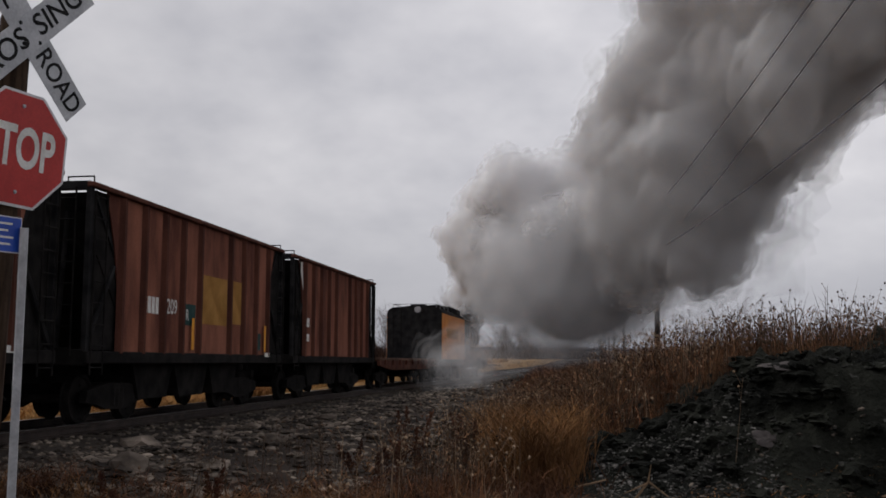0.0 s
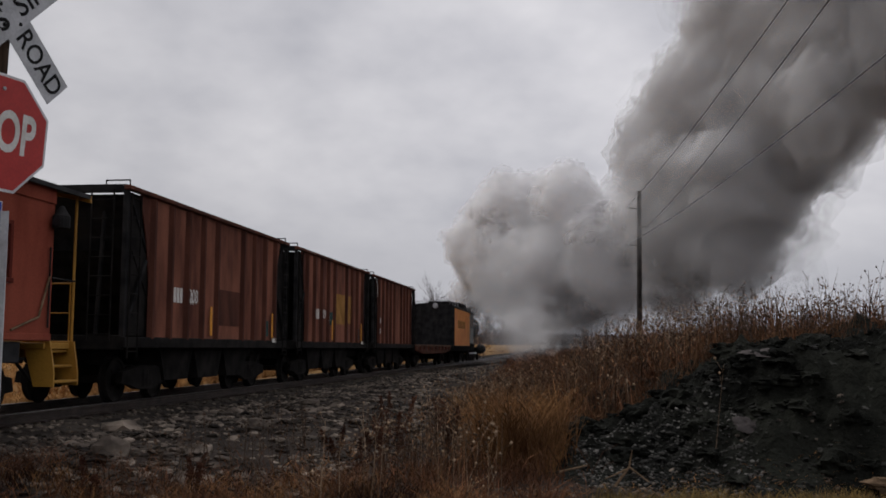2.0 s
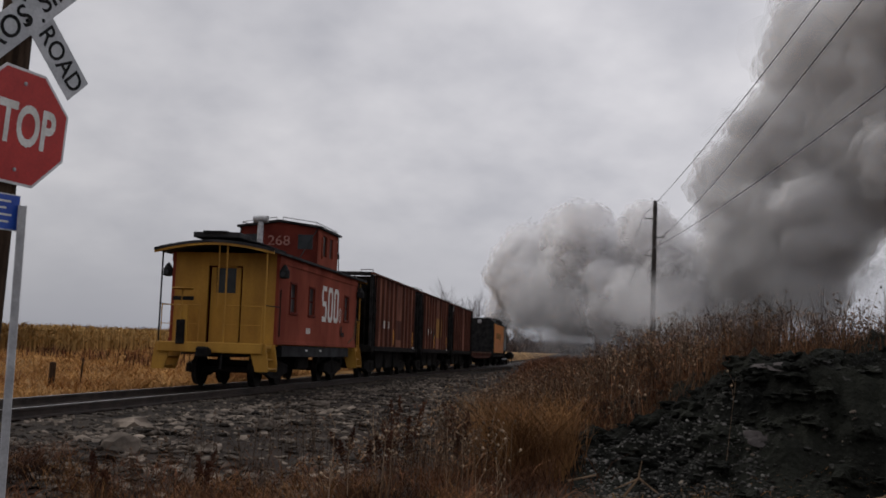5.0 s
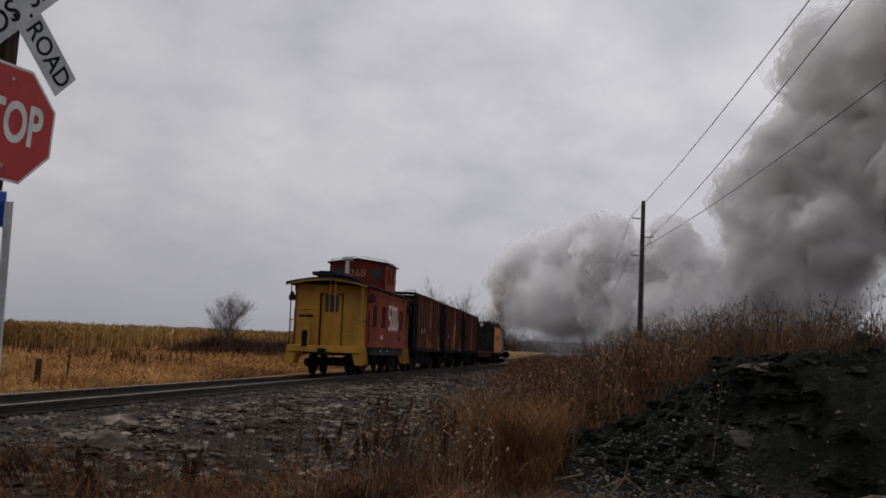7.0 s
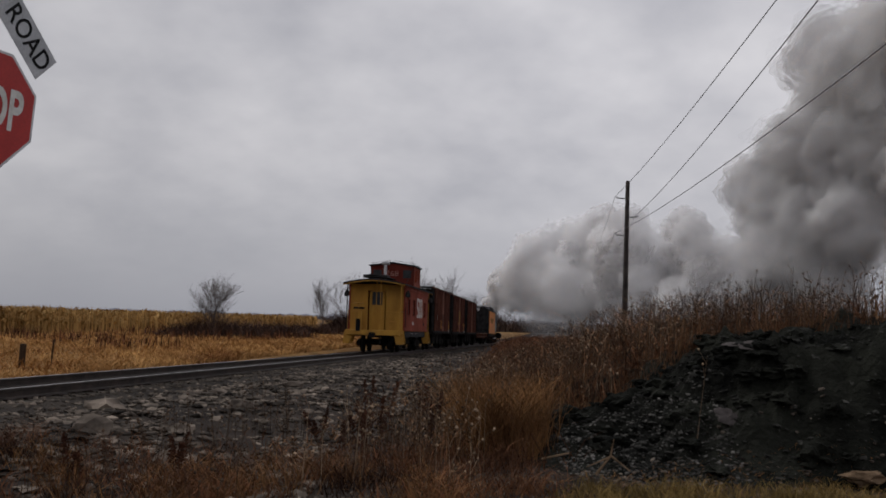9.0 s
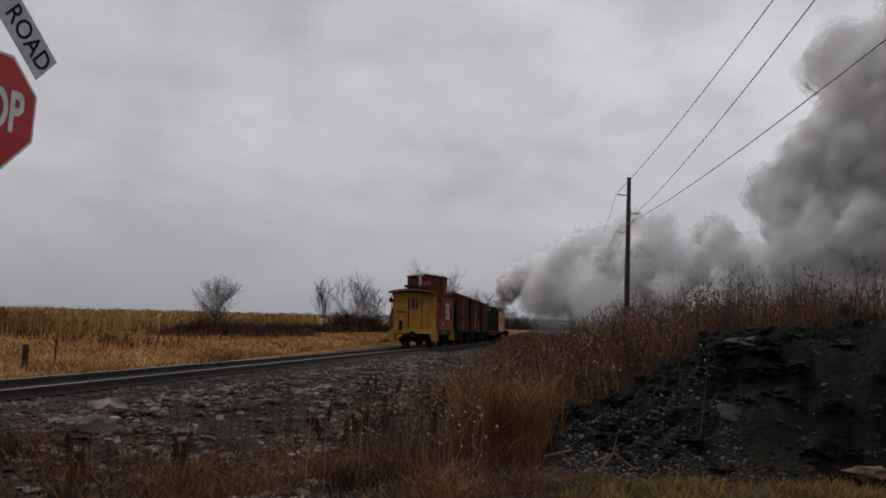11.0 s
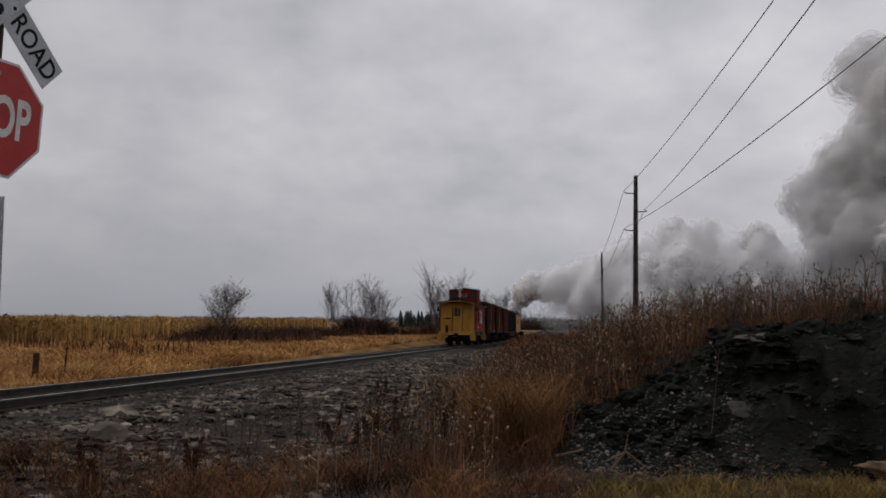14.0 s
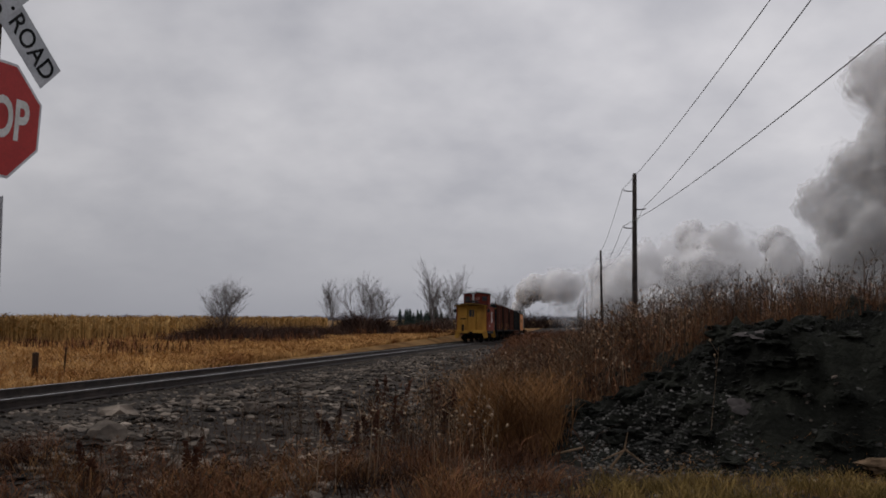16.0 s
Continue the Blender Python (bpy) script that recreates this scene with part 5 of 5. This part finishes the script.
        for p in a:
            rl.rod((p[0], p[1], p[2] - 0.12), p, 0.012, n=6)
    part("roof_rail", rl, M["galv"], cup)
    part("lettering", text_mesh("268", 0.42, M["faded_letter"], 0.002, 1.15), None, cup, "faded pinkish number 268", at=pose(0, y0 - 0.012, 4.22, 90, 0, 0))
    for sd in (-1, 1):
        part("stay_rod", Build().rod((sd * w, y0, zt), (sd * (w - 0.25), y0 - 0.9, 3.66), 0.016, n=6), M["black"], c)
        st = Build().rod((sd * w, y1, zt), (sd * (w - 0.25), y1 + 1.15, 3.62), 0.016, n=6)
        st.rod((sd * (w - 0.12), y1 + 0.56, 4.13), (sd * (w - 0.15), y1 + 0.7, 4.0), 0.035, n=6)
        part("stay_rod", st, M["black"], c)
    pipe = part("stove_pipe", Build().rod((-0.15, 3.0, 3.6), (-0.15, 3.0, 4.62), 0.085, n=14).rod((-0.15, 3.0, 3.62), (-0.15, 3.0, 3.8), 0.12, n=14), M["galv"], c, "galvanised stove pipe with a tee cap", smooth=False)
    part("cap", Build().rod((-0.36, 3.0, 4.7), (0.06, 3.0, 4.7), 0.10, n=14), M["galv"], pipe)
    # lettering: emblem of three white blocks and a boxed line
    f = x + 0.004

    def ring(yc, zc, wy, hz, t):
        k, b = 0.12, Build()
        outl = lambda a, h, c: [(-a + c, -h), (a - c, -h), (a, -h + c), (a, h - c), (a - c, h), (-a + c, h), (-a, h - c), (-a, -h + c)]
        o, i = outl(wy / 2, hz / 2, k), outl(wy / 2 - t, hz / 2 - t, k * 0.5)
        verts = [(f, yc + p, zc + r) for p, r in o] + [(f, yc + p, zc + r) for p, r in i] + [(f + 0.003, yc + p, zc + r) for p, r in o] + [(f + 0.003, yc + p, zc + r) for p, r in i]
        faces = [(j, (j + 1) % 8, 8 + (j + 1) % 8, 8 + j) for j in range(8)] + [(16 + j, 16 + (j + 1) % 8, 24 + (j + 1) % 8, 24 + j) for j in range(8)]
        faces += [(j, (j + 1) % 8, 16 + (j + 1) % 8, 16 + j) for j in range(8)]
        return b.add(verts, faces)

    for yc in (5.22, 5.93):
        part("emblem_ring", ring(yc, 2.37, 0.56, 1.06, 0.15), M["lettering"], c, "white rounded ring")
    em = Build()
    for z, y, s in ((2.825, 4.52, 0.44), (2.37, 4.52, 0.44), (1.915, 4.52, 0.44)):
        em.box(f, y, z, 0.004, s, 0.15, 0.001)
    em.box(f, 4.315, 2.6, 0.004, 0.15, 0.34, 0.001).box(f, 4.725, 2.14, 0.004, 0.15, 0.34, 0.001)
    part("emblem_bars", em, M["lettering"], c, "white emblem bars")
    part("emblem_ring", ring(6.46, 2.1, 0.26, 0.46, 0.05), M["lettering"], c, "small white outlined box")
    for k in range(3):
        decal(c, "text_bar", 0.1, 0.16, 2.72 + 0.15 * k, 1.52, f, "lettering")
    decal(c, "tool_bracket", 0.28, 0.14, 6.75, 1.5, x + 0.05, "black", "black bracket")
    decal(c, "tool_bracket", 0.14, 0.3, 6.55, 1.62, x + 0.04, "black", "black bracket")
    part("air_hose", Build().rod((x + 0.03, 7.6, 1.25), (x + 0.04, 8.3, 1.45), 0.018, n=6).rod((x + 0.04, 8.3, 1.45), (x + 0.03, 8.6, 2.1), 0.018, n=6), M["tan_rock"], c, "pale hanging hose")
    for k in (1.9, 6.9):
        decal(c, "text_bar", 0.22, 0.05, 2.4 + k * 0.3, 0.97, x - 0.044, "lettering")
    part("underframe", Build().box(0, L / 2, 0.9, 0.6, L + 1.4, 0.3, 0.02).box(0.4, 4.2, 0.62, 1.1, 1.2, 0.4, 0.05), M["under"], c)
    for y in (1.35, L - 1.35):
        truck(c, y)
    return c


def flat_car():
    c = thing("flat_car", "empty flat car with a rusty brown deck", "flat car")
    L = 13.6
    part("deck", Build().box(0, L / 2, 1.14, 2.75, L, 0.1, 0.015), M["deck"], c, "brown plank deck")
    for sd in (-1, 1):
        part("side_sill", Build().plate([(0, 1.1), (L, 1.1), (L, 0.9), (L - 2.5, 0.72), (2.5, 0.72), (0, 0.9)], "x", sd * 1.3 - 0.05, sd * 1.3 + 0.05), M["hopper_dark"], c)
        for k in range(9):
            part("stake_pocket", Build().box(sd * 1.39, 0.9 + k * 1.45, 1.02, 0.09, 0.14, 0.2, 0.01), M["hopper_dark"], c)
    part("centre_sill", Build().box(0, L / 2, 0.85, 0.5, L, 0.4, 0.02), M["under"], c)
    for y in (1.8, L - 1.8):
        truck(c, y)
    coupler(c, 0, -1), coupler(c, L, 1)
    return c


def tender():
    c = thing("tender", "black locomotive tender with orange side panels", "tender")
    L, x = 9.2, 1.45
    prof = [(-x, 1.15), (x, 1.15), (x, 3.55), (x - 0.06, 3.72), (x - 0.25, 3.86), (0, 3.98), (-x + 0.25, 3.86), (-x + 0.06, 3.72), (-x, 3.55)]
    part("tank", Build().plate(prof, "y", 0, L), M["black"], c, "black riveted water tank")
    for sd in (-1, 1):
        part("side_panel", Build().box(sd * (x + 0.012), L / 2, 2.38, 0.024, L - 0.1, 2.4, 0.008), M["tender_orange"], c, "orange side panel")
        for k in range(7):
            part("text_bar", Build().box(sd * (x + 0.026), 1.9 + 0.65 * k, 2.6, 0.006, 0.4, 0.5, 0.001), M["patch"], c)
    rv = Build()
    for z in (1.4, 2.3, 3.2):
        for k in range(12):
            rv.box(-1.3 + k * 0.236, -0.006, z, 0.035, 0.02, 0.035, 0.006)
    part("rivet_rows", rv, M["black"], c)
    rl = Build()
    for sd in (-1, 1):
        rl.rod((sd * 1.15, 0.1, 4.05), (sd * 1.15, 4.5, 4.05), 0.02, n=6)
        for k in range(4):
            rl.rod((sd * 1.15, 0.1 + k * 1.4, 3.8), (sd * 1.15, 0.1 + k * 1.4, 4.05), 0.018, n=6)
    rl.rod((-1.15, 0.1, 4.05), (1.15, 0.1, 4.05), 0.02, n=6)
    part("top_rail", rl, M["galv"], c)
    part("hatch", Build().turned([(0.45, 3.9), (0.45, 4.08), (0.2, 4.12)], origin=(0, 1.3, 0), n=18), M["black"], c)
    ladder(c, -0.9, -0.05, 1.1, 3.9)
    part("rear_lamp", Build().turned([(0.16, -0.2), (0.18, -0.02), (0.1, 0.0)], "y", (0.2, -0.02, 3.75), 16), M["galv"], c)
    part("frame", Build().box(0, L / 2, 0.98, 2.8, L + 0.3, 0.3, 0.02), M["under"], c)
    part("coal_bunker", Build().plate([(-1.3, 3.7), (1.3, 3.7), (1.2, 4.15), (0.4, 4.3), (-0.5, 4.22), (-1.2, 4.1)], "y", 5.0, L - 0.3), M["under"], c)
    for y in (1.7, L - 1.7):
        truck(c, y)
    coupler(c, -0.1, -1)
    return c


def locomotive():
    c = thing("steam_locomotive", "black steam locomotive with a round-roofed cab", "locomotive")
    # cab
    roof = [(-1.6 + 3.2 * k / 14, 3.55 + 0.62 * math.sin(math.pi * k / 14)) for k in range(15)]
    part("cab_roof", Build().plate(roof + [(a, b - 0.07) for a, b in roof[::-1]], "y", -0.7, 2.5), M["black"], c, "arched black cab roof")
    for sd in (-1, 1):
        b = Build().box(sd * 1.42, 1.0, 1.95, 0.06, 2.4, 1.1, 0.01).box(sd * 1.42, 1.0, 3.45, 0.06, 2.4, 0.28, 0.01)
        for y in (-0.05, 1.0, 2.05):
            b.box(sd * 1.42, y, 2.9, 0.06, 0.3, 0.82, 0.01)
        part("cab_side", b, M["cab_grey"], c, "grey cab side with window openings")
    part("cab_front", Build().box(0, 2.2, 2.6, 2.84, 0.06, 2.3, 0.01), M["black"], c)
    part("cab_floor", Build().box(0, 1.0, 1.35, 2.9, 2.6, 0.12, 0.02), M["under"], c)
    boil = part("boiler", Build().turned([(0.3, 2.0), (1.0, 2.0), (1.02, 5.0), (0.92, 6.5), (0.9, 11.2), (0.94, 11.25), (0.94, 12.2), (0.86, 12.3), (0.3, 12.42)], "y", (0, 0, 2.75), 32), M["black"], c, "long black boiler", smooth=False)
    for y in (3.2, 5.2, 7.2, 9.2, 11.0):
        part("boiler_band", Build().turned([(0.96 if y > 6 else 1.03, y), (0.975 if y > 6 else 1.045, y + 0.01), (0.975 if y > 6 else 1.045, y + 0.09), (0.96 if y > 6 else 1.03, y + 0.1)], "y", (0, 0, 2.75), 32), M["under"], boil)
    part("steam_dome", Build().turned([(0.42, 3.5), (0.4, 4.0), (0.3, 4.2), (0.1, 4.28)], origin=(0, 6.2, 0), n=20), M["black"], c)
    part("sand_dome", Build().turned([(0.4, 3.5), (0.38, 3.9), (0.28, 4.08), (0.1, 4.14)], origin=(0, 8.4, 0), n=20), M["black"], c)
    part("smoke_stack", Build().turned([(0.34, 3.55), (0.27, 3.75), (0.26, 4.35), (0.33, 4.42), (0.33, 4.5), (0.24, 4.5)], origin=(0, 11.7, 0), n=20), M["black"], c)
    part("headlight", Build().turned([(0.2, 12.2), (0.22, 12.6), (0.19, 12.62)], "y", (0, 0, 3.75), 16), M["galv"], c)
    for sd in (-1, 1):
        part("running_board", Build().box(sd * 1.2, 7.3, 2.05, 0.5, 10.0, 0.06, 0.01), M["black"], c)
        part("cylinder", Build().turned([(0.2, 10.6), (0.4, 10.65), (0.4, 11.7), (0.2, 11.75)], "y", (sd * 1.15, 0, 0.95), 18), M["black"], c)
        part("side_rod", Build().box(sd * 1.0, 6.2, 0.62, 0.06, 5.4, 0.12, 0.01), M["galv"], c)
        part("hand_rail", Build().rod((sd * 1.05, 2.4, 3.0), (sd * 1.0, 12.0, 3.0), 0.02, n=6), M["galv"], c)
    part("engine_frame", Build().box(0, 6.5, 1.15, 0.9, 12, 0.5, 0.03).box(0, 12.9, 0.9, 2.6, 0.3, 0.4, 0.04), M["under"], c)
    pil = Build()
    for k in range(9):
        pil.rod((-1.2 + 0.3 * k, 13.0, 0.75), (-1.2 + 0.3 * k, 13.6 - 0.12 * abs(k - 4), 0.15), 0.03, n=6)
    part("pilot", pil, M["black"], c)
    for y, r in ((3.9, 0.72), (5.5, 0.72), (7.1, 0.72), (8.7, 0.72), (1.2, 0.42), (12.0, 0.42)):
        w = Build()
        for sd in (-1, 1):
            w.turned([(r + 0.03, sd * 0.68), (r, sd * 0.715), (r, sd * 0.83), (r - 0.09, sd * 0.83), (r - 0.1, sd * 0.79), (0.16, sd * 0.78), (0.14, sd * 0.88)], "x", n=24)
            w.box(sd * 0.86, 0.0, -r * 0.5, 0.06, r * 0.7, r * 0.35, 0.02)
        w.rod((-0.9, 0, 0), (0.9, 0, 0), 0.09, n=10)
        WHEELS.append((part("driving_wheelset" if r > 0.5 else "wheelset", w, M["under"], c, at=pose(0, y, r)), y, r))
    return c


TRAIN = [
    (caboose(), 0.0),
    (hopper("rust-brown ribbed hopper car with white markings, coupled to the caboose", "208", 0), 11.2),
    (hopper("rust-brown ribbed hopper car with a faded yellow patch", "209", 1), 22.1),
    (hopper("dark brown ribbed hopper car with a white paint splash", "", 2), 33.0),
    (flat_car(), 44.3),
    (tender(), 59.1),
    (locomotive(), 69.0),
]
STACK = 69.0 + 11.7

RUN_C = (-6.0, 6.46, -0.0105)


def travel(t):
    return RUN_C[0] + RUN_C[1] * t + RUN_C[2] * t * t


def on_track(s):
    x, y = to_xy(s, 0)
    return pose(x, y, RAIL0 - FALL * s, -math.degrees(math.atan(FALL)), 0, -HEAD)


# ---------- smoke and steam: rigid billows that drift ----------
def ball(sub):
    bm = bmesh.new()
    bmesh.ops.create_icosphere(bm, subdivisions=sub, radius=1)
    vs, fs = [v.co.copy() for v in bm.verts], [tuple(v.index for v in f.verts) for f in bm.faces]
    bm.free()
    return vs, fs


BALLS = {k: ball(k) for k in (3, 4, 5)}


def billow(seed, mat, layers, ragged=0.1, core=None):
    """A cauliflower head of domes upon domes: a nest of thin veils, the outer ones more ragged, round an optional dense core."""
    r = random.Random(seed)
    o = Vector((r.uniform(0, 90), r.uniform(0, 90), r.uniform(0, 90)))
    form = Vector((r.uniform(0.85, 1.2), r.uniform(0.85, 1.2), r.uniform(0.8, 1.05)))

    def dome(p, cell):
        d = noise.voronoi(p)[0][0] / cell
        return math.sqrt(max(0.0, 1 - d * d))

    def out(p):
        k = 0.58 + 0.22 * noise.noise(p * 1.1 + o) + 0.30 * dome(p * 1.45 + o, 0.85)
        return k + 0.17 * dome(p * 3.2 + o, 0.8) + 0.07 * dome(p * 7.0 + o, 0.8) + 0.03 * noise.fractal(p * 6 + o, 0.8, 2.0, 3)

    V, F = [], []
    skins = {}
    for q, n in layers:
        ws, wf = BALLS[n]
        if n not in skins:
            skins[n] = [Vector((p.x * form.x, p.y * form.y, p.z * form.z)) * out(p) for p in ws]
        shift = o * (1 + q)
        F += [tuple(i + len(V) for i in g) for g in wf]
        V += [tuple(s * (q + ragged * q * noise.fractal(p * 2.6 + shift, 0.7, 2.0, 3))) for s, p in zip(skins[n], ws)]
    me = raw_mesh("smoke_puff", V, F, mat, True)
    if core:
        me.materials.append(core)
        k = len(BALLS[layers[0][1]][1])
        me.polygons.foreach_set("material_index", [1] * k + [0] * (len(me.polygons) - k))
    return me


DENSE = [(q, 4) for q in (0.36, 0.5, 0.62, 0.72, 0.81, 0.89, 0.96, 1.03, 1.11, 1.2)]
BOIL = [(0.68, 5), (0.78, 4), (0.86, 4), (0.91, 4), (0.96, 4), (1.01, 4), (1.07, 4), (1.14, 4)]
HAZE = [(q, 3) for q in (0.3, 0.42, 0.54, 0.66, 0.78, 0.9, 1.02, 1.14)]
PUFFS = {
    "column": [billow(k, M["smoke_column"], DENSE, 0.15) for k in range(6)],
    "old": [billow(10 + k, M["smoke_old"], DENSE, 0.2) for k in range(4)],
    "soot": [billow(60 + k, M["smoke_soot"], HAZE, 0.3) for k in range(4)],
    "boil": [billow(20 + k, M["smoke_fringe"], BOIL, 0.10, M["smoke_core"]) for k in range(5)],
    "white": [billow(50 + k, M["smoke_white"], DENSE, 0.2) for k in range(4)],
    "haze": [billow(30 + k, M["smoke_haze"], HAZE, 0.25) for k in range(4)],
    "steam": [billow(40 + k, M["steam"], HAZE, 0.25) for k in range(3)],
}
WIND = Vector((2.35, 3.4, 0))


def smoke_from(te, t):
    """Where the air that left the stack at te has gone by t, at rail height."""
    s = travel(te) + STACK + 2.2
    x, y = to_xy(s, 0)
    return Vector((x, y, RAIL0 - FALL * s)) + WIND * (t - te)


SMOKE = []


def build_smoke():
    r = random.Random(77)
    key = [float(k) for k in range(17)]

    def puff(kind, size, place, label, group):
        ob = tagged(new("smoke_puff", r.choice(PUFFS[kind])), label, "smoke", group)
        ob.scale = (size, size, size * r.uniform(0.85, 1.1))
        spin, ax0, ax1 = r.uniform(-7, 7), r.uniform(0, 360), r.uniform(0, 360)
        SMOKE.append((ob, [(t, Matrix.Translation(place(t)) @ pose(0, 0, 0, ax0 + spin * t, 0.5 * spin * t, ax1)) for t in key]))

    plume = "billows of the smoke plume"
    # tall column from when the engine worked hard, now carried off by the wind
    te = -6.9
    while te > -13.5:
        old = -6.9 - te
        lo = 6.0 + 7.5 * float(step(1.0, 4.2, np.float64(old)))
        hi = 16.0 + 4.0 * float(step(0.0, 2.0, np.float64(old))) + 0.9 * old
        n = 5 if old < 5 else 4
        for k in range(n):
            z = lo + (hi - lo) * (k + r.uniform(0.1, 0.9)) / n
            off = Vector((r.gauss(0, 0.8), r.gauss(0, 1.5), 0))

            def place(t, te=te, z=z, off=off):
                return smoke_from(te - 0.015 * (z - 9), t) + off * (1 + 0.07 * t) + Vector((0, 0, z + 0.04 * t * (z - 12)))

            puff("column" if old < 2.4 else "old", r.uniform(2.0, 2.9) * (0.8 + 0.028 * z), place, "tall drifting cloud of grey coal smoke", plume)
            if k % 2 == 0 and old < 2.2:
                puff("soot", r.uniform(3.2, 4.2), place, "soft sooty haze round the smoke column", plume)
        te -= 0.42
    # boiling smoke over the engine: rides with it, then is let go in turn
    te = -6.4
    while te < 8.5:
        weak = float(step(5.0, 8.5, np.float64(te)))
        for k in range(3):
            a0 = r.uniform(0.5, 3.4)
            zc = 8.8 + 0.5 * min(a0, 2) - 2.4 * weak
            off = Vector((r.gauss(0, 0.9), r.gauss(0, 1.4), r.uniform(-3.4 if a0 > 1.8 else -1.6, 3.0) * (1 - 0.3 * weak) * (0.7 + 0.2 * min(a0, 2))))
            drop = r.uniform(0.1, 0.4)
            if te < -4.0:
                off.z, drop = r.uniform(-2.8, 3.0), 0.1

            def place(t, te=te, a0=a0, zc=zc, off=off, drop=drop):
                late = max(0.0, t - te - a0)
                base = smoke_from(t - a0, t) if late == 0 else smoke_from(te, t)
                return base + off * (1 + 0.12 * late) + Vector((0, 0, zc - (0.03 + 0.1 * drop) * late * max(0.0, zc + off.z - 4)))

            kind = "boil" if te + a0 < 4.5 and k < 2 else "white"
            puff(kind, r.uniform(1.5, 2.5) * (0.75 + 0.16 * a0) * (1 - 0.22 * weak), place, "rolling grey coal smoke behind the engine", plume)
        te += 0.5
    # thin white plume that stays over the stack
    for k in range(26):
        a0 = 0.05 + 5.0 * (k / 26) ** 1.5
        off = Vector((r.gauss(0, 0.5), r.gauss(0, 0.7), r.gauss(0, 0.55)))

        def ride(t, a0=a0, off=off):
            return smoke_from(t - a0, t) + off + Vector((0, 0, 4.9 + 2.9 * (1 - math.exp(-a0 / 0.25)) + 0.15 * a0))

        puff("boil" if a0 < 2.6 else "white", r.uniform(0.85, 1.25) * (0.8 + 0.6 * min(a0, 3) ** 0.6), ride, "pale billow of steam and smoke over the stack", plume)
    # what is left between engine and column: low, pale, spreading
    te = -6.0
    while te < 11.5:
        for k in range(2):
            z, off = r.uniform(3.5, 8.5), Vector((r.gauss(0, 2.0), r.gauss(0, 2.5), 0))
            a0 = 4.5

            def place(t, te=te, z=z, off=off, a0=a0):
                late = max(0.0, t - te - a0)
                base = smoke_from(t - a0, t) if late == 0 else smoke_from(te, t)
                return base + off * (0.6 + 0.1 * late) + Vector((0, 0, z + 0.12 * late))

            puff("haze", r.uniform(3.2, 4.8), place, "thin pale smoke spreading downwind", plume)
        te += 0.8
    # a breath of steam left beside the track at the start
    for k in range(7):
        s0, l0, z0, g = 45 + 2.6 * k, r.uniform(1.9, 3.4), r.uniform(0.6, 1.8), r.uniform(1.0, 1.8)

        def left(t, s0=s0, l0=l0, z0=z0):
            x, y = to_xy(s0 + 1.2 * t, l0 + 1.9 * t)
            return Vector((x, y, RAIL0 - FALL * s0 + z0 + 0.55 * t))

        puff("steam", g, left, "thin haze of steam beside the track", "cylinder steam")


build_smoke()


# ---------- what moves ----------
def motions():
    times = [0.5 * k for k in range(33)]
    for car, back in TRAIN:
        walk(car, [(t, on_track(travel(t) + back)) for t in times])
    for wheel, y, r in WHEELS:
        walk(wheel, [(0.1 * k, pose(0, y, r) @ Matrix.Rotation(-(travel(0.1 * k) - travel(0)) / r, 4, "X")) for k in range(161)])
    for puff, rows in SMOKE:
        walk(puff, rows)


motions()
